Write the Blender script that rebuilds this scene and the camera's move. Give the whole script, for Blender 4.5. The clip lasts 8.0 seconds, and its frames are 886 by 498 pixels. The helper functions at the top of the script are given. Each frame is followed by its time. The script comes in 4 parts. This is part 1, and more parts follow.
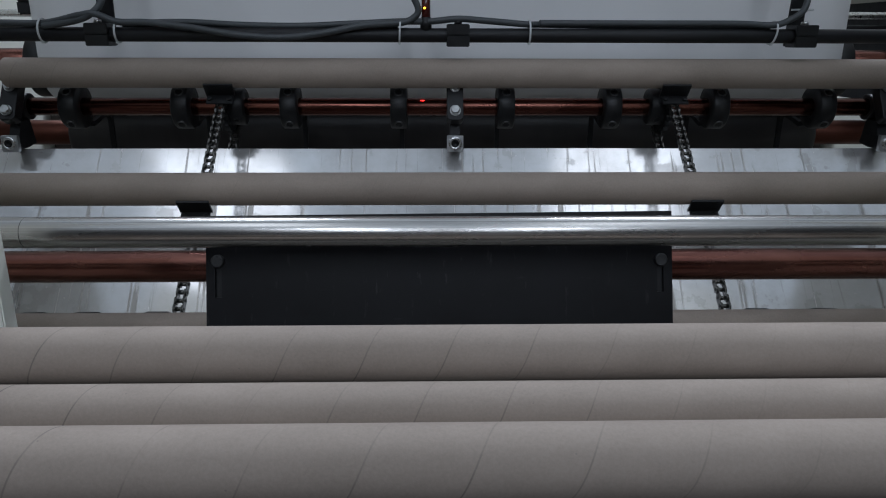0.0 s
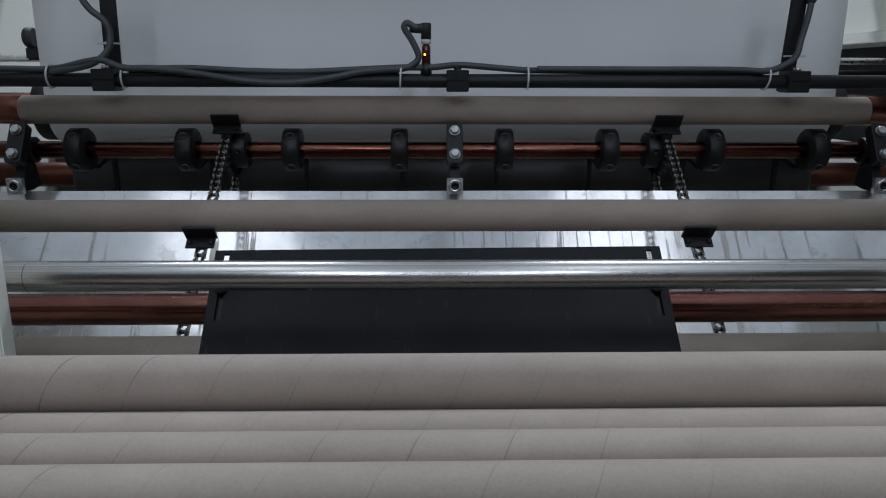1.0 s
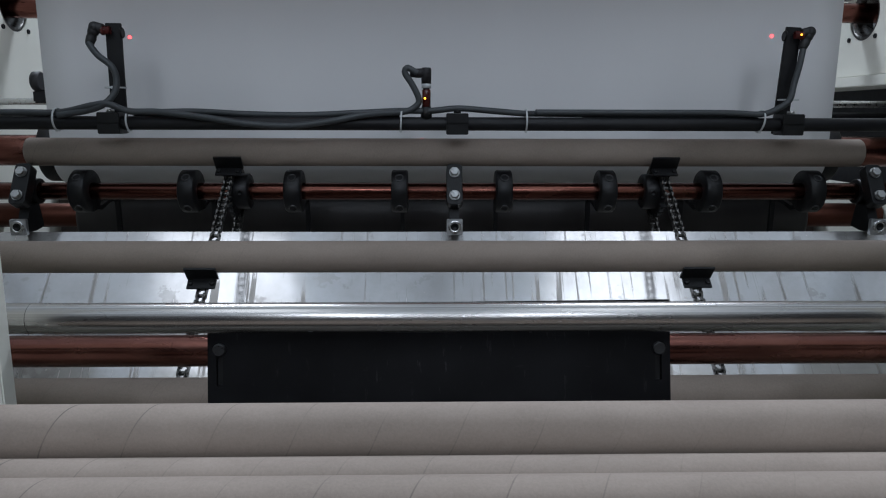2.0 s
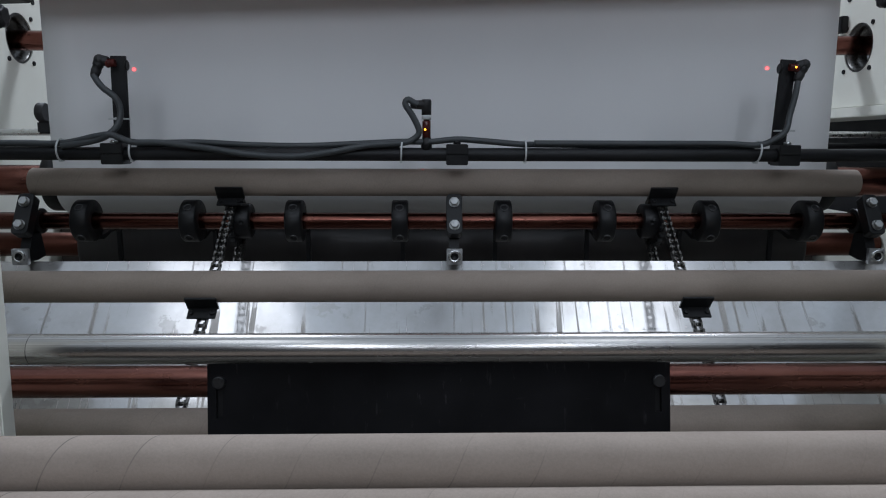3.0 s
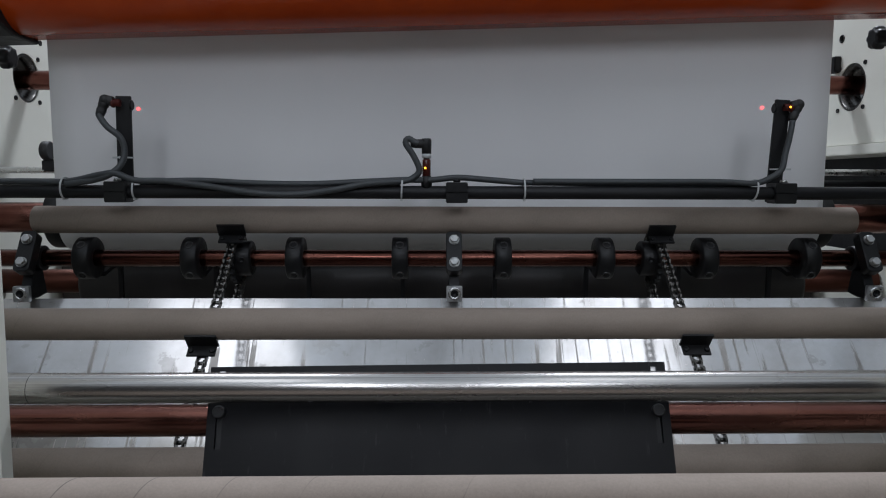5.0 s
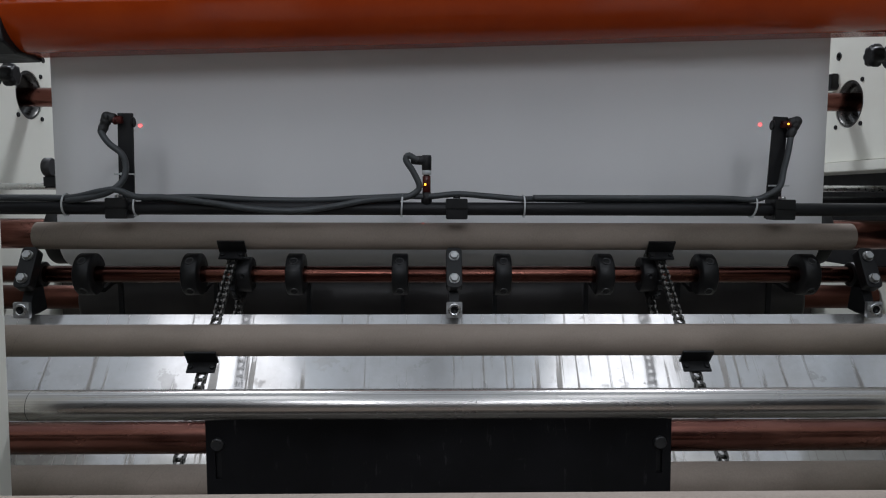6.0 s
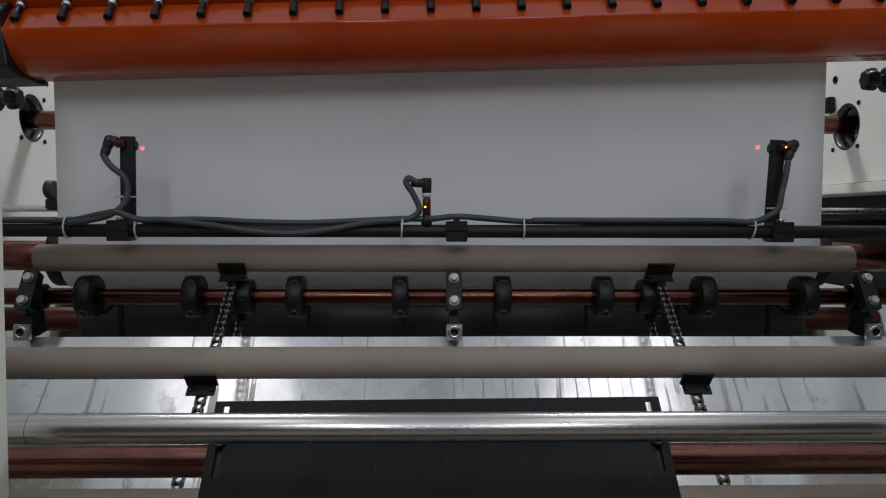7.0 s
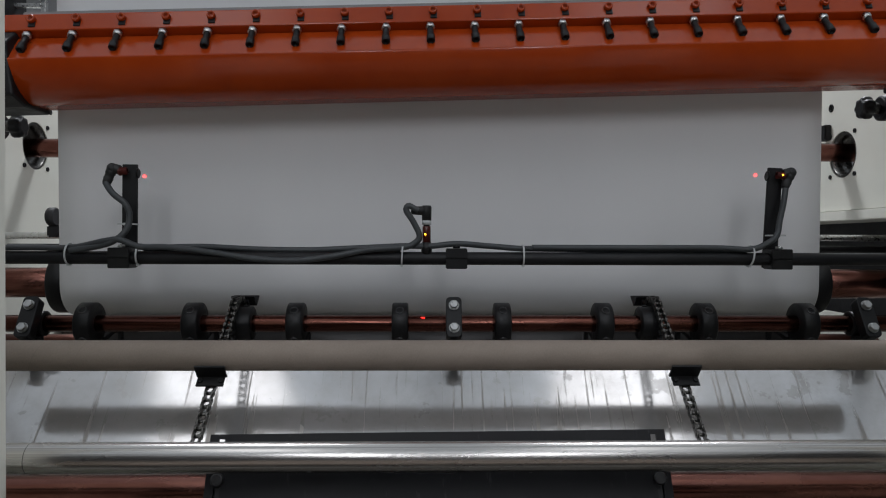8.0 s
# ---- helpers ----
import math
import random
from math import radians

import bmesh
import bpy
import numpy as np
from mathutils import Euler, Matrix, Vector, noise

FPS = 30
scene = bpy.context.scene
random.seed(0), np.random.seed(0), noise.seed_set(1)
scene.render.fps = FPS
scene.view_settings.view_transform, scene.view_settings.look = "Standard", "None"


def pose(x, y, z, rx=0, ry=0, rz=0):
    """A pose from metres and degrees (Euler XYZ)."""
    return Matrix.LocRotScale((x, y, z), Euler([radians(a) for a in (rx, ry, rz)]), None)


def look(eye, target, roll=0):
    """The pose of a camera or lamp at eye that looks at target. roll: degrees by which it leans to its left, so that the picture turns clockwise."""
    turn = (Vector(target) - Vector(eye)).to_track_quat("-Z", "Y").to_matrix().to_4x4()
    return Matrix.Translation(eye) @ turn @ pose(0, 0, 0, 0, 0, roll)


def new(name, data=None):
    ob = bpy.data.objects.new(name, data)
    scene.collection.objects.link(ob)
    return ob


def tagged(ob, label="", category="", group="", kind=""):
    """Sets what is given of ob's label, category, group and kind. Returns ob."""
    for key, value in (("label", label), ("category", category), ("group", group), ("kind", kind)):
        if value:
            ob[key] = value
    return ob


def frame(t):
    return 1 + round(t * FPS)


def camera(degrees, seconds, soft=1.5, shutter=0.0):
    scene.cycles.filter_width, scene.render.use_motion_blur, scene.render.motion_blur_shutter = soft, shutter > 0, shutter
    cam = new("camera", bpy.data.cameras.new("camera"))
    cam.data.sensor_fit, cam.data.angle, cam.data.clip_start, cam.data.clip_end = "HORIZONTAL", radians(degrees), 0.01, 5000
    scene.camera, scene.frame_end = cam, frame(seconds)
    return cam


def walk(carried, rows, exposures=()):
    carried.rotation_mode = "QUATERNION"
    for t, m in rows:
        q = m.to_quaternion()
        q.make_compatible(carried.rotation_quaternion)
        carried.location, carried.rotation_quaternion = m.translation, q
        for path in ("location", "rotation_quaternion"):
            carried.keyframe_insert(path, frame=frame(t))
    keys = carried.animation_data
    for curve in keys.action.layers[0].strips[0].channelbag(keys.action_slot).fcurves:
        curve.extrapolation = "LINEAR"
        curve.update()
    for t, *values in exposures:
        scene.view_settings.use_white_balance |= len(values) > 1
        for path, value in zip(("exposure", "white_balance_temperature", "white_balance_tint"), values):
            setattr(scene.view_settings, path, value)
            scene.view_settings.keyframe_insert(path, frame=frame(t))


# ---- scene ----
LEVEL = 1.35            # height of the lens above the floor at the end of the tilt
cam = camera(63.63, 8.0, soft=1.1)


def view(t, x, y, z, pitch):
    return (t, pose(x, y, LEVEL + z, 90 + pitch, 0, -1.3135) @ pose(0, 0, 0, 0, 0, 0.164))


# a tilt on a tripod head, with the lens in front of and above the pivot
walk(cam, [
    view(0.0, -0.0454, 0.1130, -0.0286, -16.58), view(0.1, -0.0454, 0.1128, -0.0283, -16.45),
    view(0.2, -0.0454, 0.1123, -0.0277, -16.12), view(0.3, -0.0454, 0.1119, -0.0273, -15.93),
    view(0.4, -0.0455, 0.1115, -0.0267, -15.64), view(0.5, -0.0455, 0.1111, -0.0262, -15.37),
    view(0.7, -0.0455, 0.1099, -0.0247, -14.66),
    view(1.0, -0.0455, 0.1081, -0.0226, -13.47), view(1.2, -0.0455, 0.1069, -0.0213, -12.77),
    view(1.5, -0.0456, 0.1053, -0.0196, -11.85),
    view(2.2, -0.0456, 0.1020, -0.0162, -9.90), view(3.0, -0.0457, 0.0989, -0.0131, -8.22),
    view(3.5, -0.0458, 0.0977, -0.0119, -7.56), view(4.0, -0.0458, 0.0964, -0.0108, -6.85),
    view(4.5, -0.0458, 0.0950, -0.0095, -6.09), view(6.0, -0.0459, 0.0915, -0.0064, -4.22),
    view(6.5, -0.0459, 0.0900, -0.0053, -3.48), view(7.0, -0.0460, 0.0882, -0.0038, -2.55),
    view(7.5, -0.0460, 0.0863, -0.0024, -1.59), view(8.0, -0.0461, 0.0841, -0.0007, -0.51),
], exposures=[(0.0, -0.09, 6150, 13), (1.0, -0.09, 6160, 13), (1.5, -0.07, 6180, 13), (3.5, -0.03, 6280, 14), (6.0, -0.03, 6650, 15), (8.0, -0.06, 6850, 15)])

# ---- light: a closed hall under tubular ceiling lights ----
world = bpy.data.worlds.new("hall_air")
scene.world = world
world.use_nodes = True
world.node_tree.nodes["Background"].inputs[0].default_value = (0.55, 0.62, 0.7, 1)
world.node_tree.nodes["Background"].inputs[1].default_value = 0.05


def hall_lamp(x, y, z, sx, sy, watts, tint=(0.83, 0.915, 1.0)):
    lamp = bpy.data.lights.new("ceiling_light_source", "AREA")
    lamp.shape, lamp.size, lamp.size_y = "RECTANGLE", sx, sy
    lamp.energy, lamp.color = watts, tint
    ob = new("ceiling_light_source", lamp)
    ob.matrix_basis = pose(x, y, z)
    return ob


# (x, y, z, width, length, watts): panels over the slide, long rows in front, fill panels added behind to brighten the
# side frames
LAMPS = [(-1.24, -0.30, 3.95, 0.75, 1.36, 3.4), (1.10, -0.30, 3.95, 0.75, 1.36, 3.7),
         (-0.90, -3.60, 3.40, 0.35, 3.6, 52), (0.90, -3.60, 3.40, 0.35, 3.6, 57),
         (-1.30, 2.90, 3.95, 0.8, 0.5, 68), (1.30, 2.90, 3.95, 0.8, 0.5, 68)]
for row in LAMPS:
    hall_lamp(*row)


def sensor_beam(x, y, z, to, watts, degrees):
    """The red light spot of a photo sensor."""
    lamp = bpy.data.lights.new("sensor_beam", "SPOT")
    lamp.energy, lamp.color, lamp.spot_size, lamp.spot_blend, lamp.shadow_soft_size = watts, (1.0, 0.03, 0.03), radians(degrees), 0.6, 0.0005
    new("sensor_beam", lamp).matrix_basis = look((x, y, LEVEL + z), (to[0], to[1], LEVEL + to[2]))


sensor_beam(-0.512, 1.305, 0.1150, (-0.5690, 1.4200, 0.1205), 3.2, 3.4)
sensor_beam(0.512, 1.305, 0.1150, (0.5745, 1.4200, 0.1285), 3.2, 3.4)
sensor_beam(-0.0525, 1.3115, -0.030, (-0.0525, 1.3117, -0.13), 0.8, 5.0)


# ---- materials ----
def mat(name, colour, rough=0.5, metal=0.0, coat=0.0):
    m = bpy.data.materials.new(name)
    m.use_nodes = True
    nt = m.node_tree
    b = nt.nodes["Principled BSDF"]
    b.inputs["Base Color"].default_value = (*colour, 1)
    b.inputs["Roughness"].default_value = rough
    b.inputs["Metallic"].default_value = metal
    b.inputs["Coat Weight"].default_value = coat
    return m, nt, b


def node(nt, kind, **kw):
    n = nt.nodes.new(kind)
    for k, v in kw.items():
        if k in n.inputs:
            n.inputs[k].default_value = v
    return n


def coords(nt, scale=(1, 1, 1)):
    tc = nt.nodes.new("ShaderNodeTexCoord")
    mp = nt.nodes.new("ShaderNodeMapping")
    mp.inputs["Scale"].default_value = scale
    nt.links.new(tc.outputs["Object"], mp.inputs["Vector"])
    return mp.outputs["Vector"]


def noise_of(nt, vec, scale, detail=4.0, rough=0.6):
    n = node(nt, "ShaderNodeTexNoise", Scale=scale, Detail=detail, Roughness=rough)
    nt.links.new(vec, n.inputs["Vector"])
    return n.outputs["Fac"]


def ramp(nt, fac, a, b, lo=0.0, hi=1.0):
    r = nt.nodes.new("ShaderNodeMapRange")
    r.inputs["From Min"].default_value, r.inputs["From Max"].default_value = a, b
    r.inputs["To Min"].default_value, r.inputs["To Max"].default_value = lo, hi
    nt.links.new(fac, r.inputs["Value"])
    return r.outputs["Result"]


def mixed(nt, fac, a, b):
    m = nt.nodes.new("ShaderNodeMix")
    m.data_type = "RGBA"
    nt.links.new(fac, m.inputs["Factor"])
    for socket, value in (("A", a), ("B", b)):
        s = [i for i in m.inputs if i.name == socket and i.type == "RGBA"][0]
        if isinstance(value, tuple):
            s.default_value = (*value, 1)
        else:
            nt.links.new(value, s)
    return [o for o in m.outputs if o.type == "RGBA"][0]


def calc(nt, op, a, b=0.0, c=0.0):
    n = nt.nodes.new("ShaderNodeMath")
    n.operation = op
    for i, v in enumerate((a, b, c)):
        if isinstance(v, (int, float)):
            n.inputs[i].default_value = v
        else:
            nt.links.new(v, n.inputs[i])
    return n.outputs[0]


def bump(nt, b, height, strength=0.3, dist=0.001):
    n = node(nt, "ShaderNodeBump", Strength=strength, Distance=dist)
    nt.links.new(height, n.inputs["Height"])
    nt.links.new(n.outputs["Normal"], b.inputs["Normal"])


def worn(name, dark, light, rough, metal=0.0, scale=(1, 1, 1), grain=60.0, relief=0.15, spread=0.12, coat=0.0):
    """Two scales of variation in colour and gloss, and a fine relief."""
    m, nt, b = mat(name, dark, rough, metal, coat)
    v = coords(nt, scale)
    big, fine = noise_of(nt, v, grain * 0.12, 5), noise_of(nt, v, grain, 6, 0.7)
    mixfac = ramp(nt, calc(nt, "ADD", calc(nt, "MULTIPLY", big, 0.6), calc(nt, "MULTIPLY", fine, 0.4)), 0.35, 0.65)
    nt.links.new(mixed(nt, mixfac, dark, light), b.inputs["Base Color"])
    nt.links.new(ramp(nt, fine, 0.3, 0.7, max(rough - spread, 0.03), rough + spread), b.inputs["Roughness"])
    if relief:
        bump(nt, b, fine, relief, 0.0006)
    return m


BLACK = worn("black_oxide_steel", (0.0045, 0.0045, 0.0050), (0.010, 0.010, 0.0108), 0.42, 0.0, grain=90)
BLACK_PAINT = worn("black_painted_steel", (0.006, 0.006, 0.007), (0.013, 0.013, 0.0145), 0.5, grain=40)
RUBBER = worn("black_rubber", (0.008, 0.008, 0.009), (0.017, 0.017, 0.018), 0.6, grain=50)
CABLE = worn("dark_grey_cable", (0.03, 0.035, 0.038), (0.055, 0.06, 0.064), 0.55, grain=80)
TIE = worn("pale_nylon", (0.42, 0.44, 0.45), (0.55, 0.56, 0.56), 0.5, grain=80)
STEEL = worn("bright_steel", (0.55, 0.55, 0.55), (0.72, 0.72, 0.71), 0.3, 1.0, grain=120)
CHAIN = worn("oiled_chain_steel", (0.05, 0.048, 0.046), (0.15, 0.145, 0.135), 0.32, 0.9, grain=200)
BOLT_ZINC = worn("zinc_plated_steel", (0.30, 0.30, 0.295), (0.46, 0.46, 0.45), 0.34, 1.0, grain=120)
ALU = worn("mill_aluminium", (0.5, 0.51, 0.52), (0.66, 0.67, 0.68), 0.42, 0.9, grain=120)
CREAM = worn("cream_machine_paint", (0.74, 0.74, 0.66), (0.79, 0.79, 0.71), 0.45, grain=18, relief=0.06)
GREY_PAINT = worn("grey_hall_paint", (0.26, 0.265, 0.27), (0.33, 0.33, 0.33), 0.8, grain=6)
HALL_WALL = worn("dark_grey_hall_paint", (0.085, 0.085, 0.088), (0.12, 0.12, 0.122), 0.8, grain=6)
CONCRETE = worn("concrete", (0.16, 0.148, 0.132), (0.23, 0.214, 0.193), 0.75, grain=12, relief=0.3)
WHITE_CEIL = worn("white_sheet_ceiling", (0.66, 0.67, 0.68), (0.74, 0.75, 0.75), 0.8, grain=5)


def copper_mat(name, dark, light, rough):
    m, nt, b = mat(name, dark, rough, 1.0)
    v = coords(nt, (0.15, 40, 40))
    bands = noise_of(nt, v, 6.0, 5)
    wide = noise_of(nt, coords(nt, (1, 3, 3)), 9.0, 5)
    fine = noise_of(nt, coords(nt, (40, 400, 400)), 2.0, 4)
    nt.links.new(mixed(nt, ramp(nt, calc(nt, "ADD", calc(nt, "MULTIPLY", bands, 0.25), calc(nt, "MULTIPLY", wide, 0.75)), 0.35, 0.65), dark, light), b.inputs["Base Color"])
    nt.links.new(ramp(nt, wide, 0.3, 0.7, rough - 0.06, rough + 0.10), b.inputs["Roughness"])
    bump(nt, b, fine, 0.05, 0.0004)
    return m


for black in (BLACK, BLACK_PAINT):
    black.node_tree.nodes["Principled BSDF"].inputs["Specular IOR Level"].default_value = 0.3

COPPER = copper_mat("copper_toned_shaft", (0.120, 0.044, 0.034), (0.235, 0.102, 0.080), 0.22)
COPPER_RED = copper_mat("dark_copper_toned_shaft", (0.080, 0.028, 0.021), (0.140, 0.056, 0.042), 0.22)
COPPER_DARK = copper_mat("dull_copper_shaft", (0.07, 0.028, 0.020), (0.13, 0.05, 0.036), 0.42)


def chrome_mat():
    m, nt, b = mat("drawn_steel_tube", (0.5, 0.5, 0.5), 0.25, 1.0)
    streak = noise_of(nt, coords(nt, (0.03, 90, 90)), 6.0, 5, 0.65)
    blot = noise_of(nt, coords(nt, (1.2, 6, 6)), 5.0, 5)
    nt.links.new(mixed(nt, ramp(nt, streak, 0.3, 0.7), (0.30, 0.285, 0.27), (0.56, 0.54, 0.52)), b.inputs["Base Color"])
    nt.links.new(ramp(nt, blot, 0.3, 0.75, 0.22, 0.31), b.inputs["Roughness"])
    bump(nt, b, streak, 0.05, 0.0005)
    return m


BOLT = worn("blackened_bolt_steel", (0.020, 0.020, 0.021), (0.045, 0.045, 0.046), 0.34, 0.3, grain=150)
DRUM = worn("worn_dark_drum", (0.011, 0.0095, 0.0095), (0.026, 0.022, 0.022), 0.42, grain=30, scale=(3, 1, 1))
# colour of the box that darkens the gap behind the drum
BACKING_BROWN = worn("dark_brown_backing", (0.016, 0.011, 0.009), (0.036, 0.024, 0.019), 0.5, grain=30)
CHROME = chrome_mat()


def sheet_mat():
    """Stainless sheet with run-down drips and dried blots."""
    m, nt, b = mat("stained_stainless_sheet", (0.7, 0.71, 0.73), 0.2, 0.64)
    v = coords(nt)
    edge = noise_of(nt, v, 90.0, 5, 0.7)
    drip = calc(nt, "ADD", noise_of(nt, coords(nt, (120, 3.2, 3.2)), 1.0, 3, 0.5), calc(nt, "MULTIPLY", edge, 0.06))
    spread = ramp(nt, noise_of(nt, coords(nt, (7, 5, 5)), 1.0, 3), 0.34, 0.50)
    runs = calc(nt, "MULTIPLY", ramp(nt, drip, 0.618, 0.672), spread)
    blot = calc(nt, "ADD", noise_of(nt, v, 17.0, 4, 0.6), calc(nt, "MULTIPLY", edge, 0.10))
    rim = calc(nt, "MULTIPLY", ramp(nt, blot, 0.655, 0.675), ramp(nt, blot, 0.80, 0.69, 0.45, 1.0))
    film = calc(nt, "MULTIPLY", ramp(nt, noise_of(nt, v, 6.0, 6, 0.75), 0.42, 0.66), ramp(nt, edge, 0.35, 0.65, 0.3, 1.0))
    specks = ramp(nt, noise_of(nt, v, 130.0, 2), 0.735, 0.76)
    stain = calc(nt, "MINIMUM", calc(nt, "ADD", calc(nt, "MAXIMUM", runs, calc(nt, "MAXIMUM", calc(nt, "MULTIPLY", rim, 0.38), specks)), calc(nt, "MULTIPLY", film, 0.42)), 1.0)
    base = mixed(nt, ramp(nt, noise_of(nt, coords(nt, (2, 2, 2)), 5.0, 5), 0.3, 0.7), (0.57, 0.55, 0.535), (0.72, 0.715, 0.715))
    nt.links.new(mixed(nt, stain, base, (0.34, 0.32, 0.30)), b.inputs["Base Color"])
    nt.links.new(ramp(nt, stain, 0, 1, 0.12, 0.32), b.inputs["Roughness"])
    bump(nt, b, noise_of(nt, coords(nt, (4, 200, 200)), 2.0, 3), 0.03, 0.0004)
    return m


SHEET = sheet_mat()


def core_mat(strength):
    """Grey-brown board wound in a spiral: a seam every 64 mm, fibres and flecks."""
    m, nt, b = mat("spiral_wound_board", (0.33, 0.29, 0.25), 0.85)
    tc = nt.nodes.new("ShaderNodeTexCoord")
    sp = nt.nodes.new("ShaderNodeSeparateXYZ")
    nt.links.new(tc.outputs["Object"], sp.inputs[0])
    rnd = nt.nodes.new("ShaderNodeObjectInfo").outputs["Random"]
    turn = calc(nt, "DIVIDE", calc(nt, "ARCTAN2", sp.outputs["Z"], calc(nt, "MULTIPLY", sp.outputs["Y"], -1.0)), 2 * math.pi)
    ply = calc(nt, "FRACT", calc(nt, "ADD", calc(nt, "SUBTRACT", calc(nt, "DIVIDE", sp.outputs["X"], 0.0637), turn), rnd))
    seam = calc(nt, "SUBTRACT", 1.0, ramp(nt, calc(nt, "ABSOLUTE", calc(nt, "SUBTRACT", ply, 0.5)), 0.003, 0.014))
    wobble = ramp(nt, noise_of(nt, coords(nt, (1, 3, 3)), 3.5, 2), 0.36, 0.60, 0.12, 1.0)
    # seam strength falls from full at the left to a tenth at the right
    seam_fade = ramp(nt, sp.outputs["X"], -0.30, 0.20, 1.0, 0.10)
    seam = calc(nt, "MULTIPLY", seam, calc(nt, "MULTIPLY", calc(nt, "MULTIPLY", wobble, seam_fade), strength))
    fib = noise_of(nt, coords(nt, (1, 1, 1)), 420.0, 5, 0.7)
    big = noise_of(nt, coords(nt, (1, 2, 2)), 12.0, 5)
    fleck = ramp(nt, noise_of(nt, coords(nt), 160.0, 2), 0.755, 0.79)
    tone = ramp(nt, calc(nt, "ADD", calc(nt, "MULTIPLY", fib, 0.5), calc(nt, "MULTIPLY", big, 0.5)), 0.35, 0.65)
    col = mixed(nt, tone, (0.242, 0.197, 0.163), (0.315, 0.258, 0.216))
    col = mixed(nt, calc(nt, "MULTIPLY", fleck, 0.35), col, (0.12, 0.10, 0.09))
    nt.links.new(mixed(nt, seam, col, (0.07, 0.058, 0.05)), b.inputs["Base Color"])
    h = calc(nt, "SUBTRACT", calc(nt, "MULTIPLY", fib, 0.4), seam)
    bump(nt, b, h, 0.35, 0.0006)
    return m


BOARD = core_mat(0.95)
BOARD_FAINT = core_mat(0.25)


def orange_mat():
    m, nt, b = mat("orange_machine_enamel", (0.56, 0.085, 0.012), 0.36, coat=0.0)
    b.inputs["Specular IOR Level"].default_value = 0.32
    v = coords(nt)
    big, fine = noise_of(nt, v, 9.0, 5), noise_of(nt, v, 150.0, 4)
    nt.links.new(mixed(nt, ramp(nt, big, 0.3, 0.7), (0.33, 0.036, 0.0045), (0.41, 0.052, 0.006)), b.inputs["Base Color"])
    nt.links.new(ramp(nt, big, 0.3, 0.7, 0.15, 0.24), b.inputs["Roughness"])
    bump(nt, b, fine, 0.06, 0.0005)
    return m


ORANGE = orange_mat()


def paper_mat():
    m, nt, b = mat("white_tissue_web", (0.72, 0.73, 0.75), 0.9)
    soft = noise_of(nt, coords(nt, (2, 1, 0.6)), 2.0, 3)
    fib = noise_of(nt, coords(nt), 300.0, 5)
    nt.links.new(mixed(nt, ramp(nt, soft, 0.3, 0.7), (0.712, 0.710, 0.718), (0.742, 0.740, 0.746)), b.inputs["Base Color"])
    bump(nt, b, fib, 0.12, 0.0006)
    return m


PAPER = paper_mat()


def glow(name, colour, strength):
    m, nt, b = mat(name, colour, 0.4)
    b.inputs["Emission Color"].default_value = (*colour, 1)
    b.inputs["Emission Strength"].default_value = strength
    return m


AMBER = glow("amber_indicator", (1.0, 0.42, 0.03), 4.0)
RED_BODY = worn("dark_red_translucent_plastic", (0.055, 0.008, 0.006), (0.09, 0.012, 0.009), 0.3, grain=60)
LAMP_FACE = glow("lamp_diffuser", (0.86, 0.94, 1.0), 1.6)
ROOF_LIGHT = glow("daylight_roof_sheet", (0.78, 0.90, 1.0), 0.50)


# ---- mesh helpers ----
def bm_new():
    return bmesh.new()


def box(bm, c, s, bev=0.0, m=None):
    g = bmesh.ops.create_cube(bm, size=1.0)
    bmesh.ops.scale(bm, vec=s, verts=g["verts"])
    if bev:
        edges = list({e for v in g["verts"] for e in v.link_edges})
        r = bmesh.ops.bevel(bm, geom=edges, offset=bev, segments=2, affect="EDGES")
        vs = list({v for f in r["faces"] for v in f.verts})
        seen = set(vs)
        stack = list(vs)
        while stack:
            for e in stack.pop().link_edges:
                for v in e.verts:
                    if v not in seen:
                        seen.add(v)
                        stack.append(v)
        vs = list(seen)
    else:
        vs = g["verts"]
    if m is not None:
        bmesh.ops.transform(bm, matrix=m, verts=vs)
    bmesh.ops.translate(bm, vec=c, verts=vs)
    return vs


def lathe(bm, profile, seg=32, m=None, close=True):
    """A turned body round the x axis: profile of (x, radius)."""
    rings = []
    for x, r in profile:
        rings.append([bm.verts.new((x, r * math.cos(2 * math.pi * i / seg), r * math.sin(2 * math.pi * i / seg))) for i in range(seg)])
    for a, b in zip(rings, rings[1:]):
        for i in range(seg):
            f = bm.faces.new((a[i], b[i], b[(i + 1) % seg], a[(i + 1) % seg]))
            f.smooth = True
    if close:
        bm.faces.new(rings[0])
        bm.faces.new(rings[-1][::-1])
    vs = [v for r in rings for v in r]
    if m is not None:
        bmesh.ops.transform(bm, matrix=m, verts=vs)
    return vs


def rod(bm, x0, x1, r, seg=32, bev=0.001, m=None):
    return lathe(bm, [(x0, r - bev), (x0 + bev * 0.3, r - bev * 0.3), (x0 + bev, r), (x1 - bev, r), (x1 - bev * 0.3, r - bev * 0.3), (x1, r - bev)], seg, m)


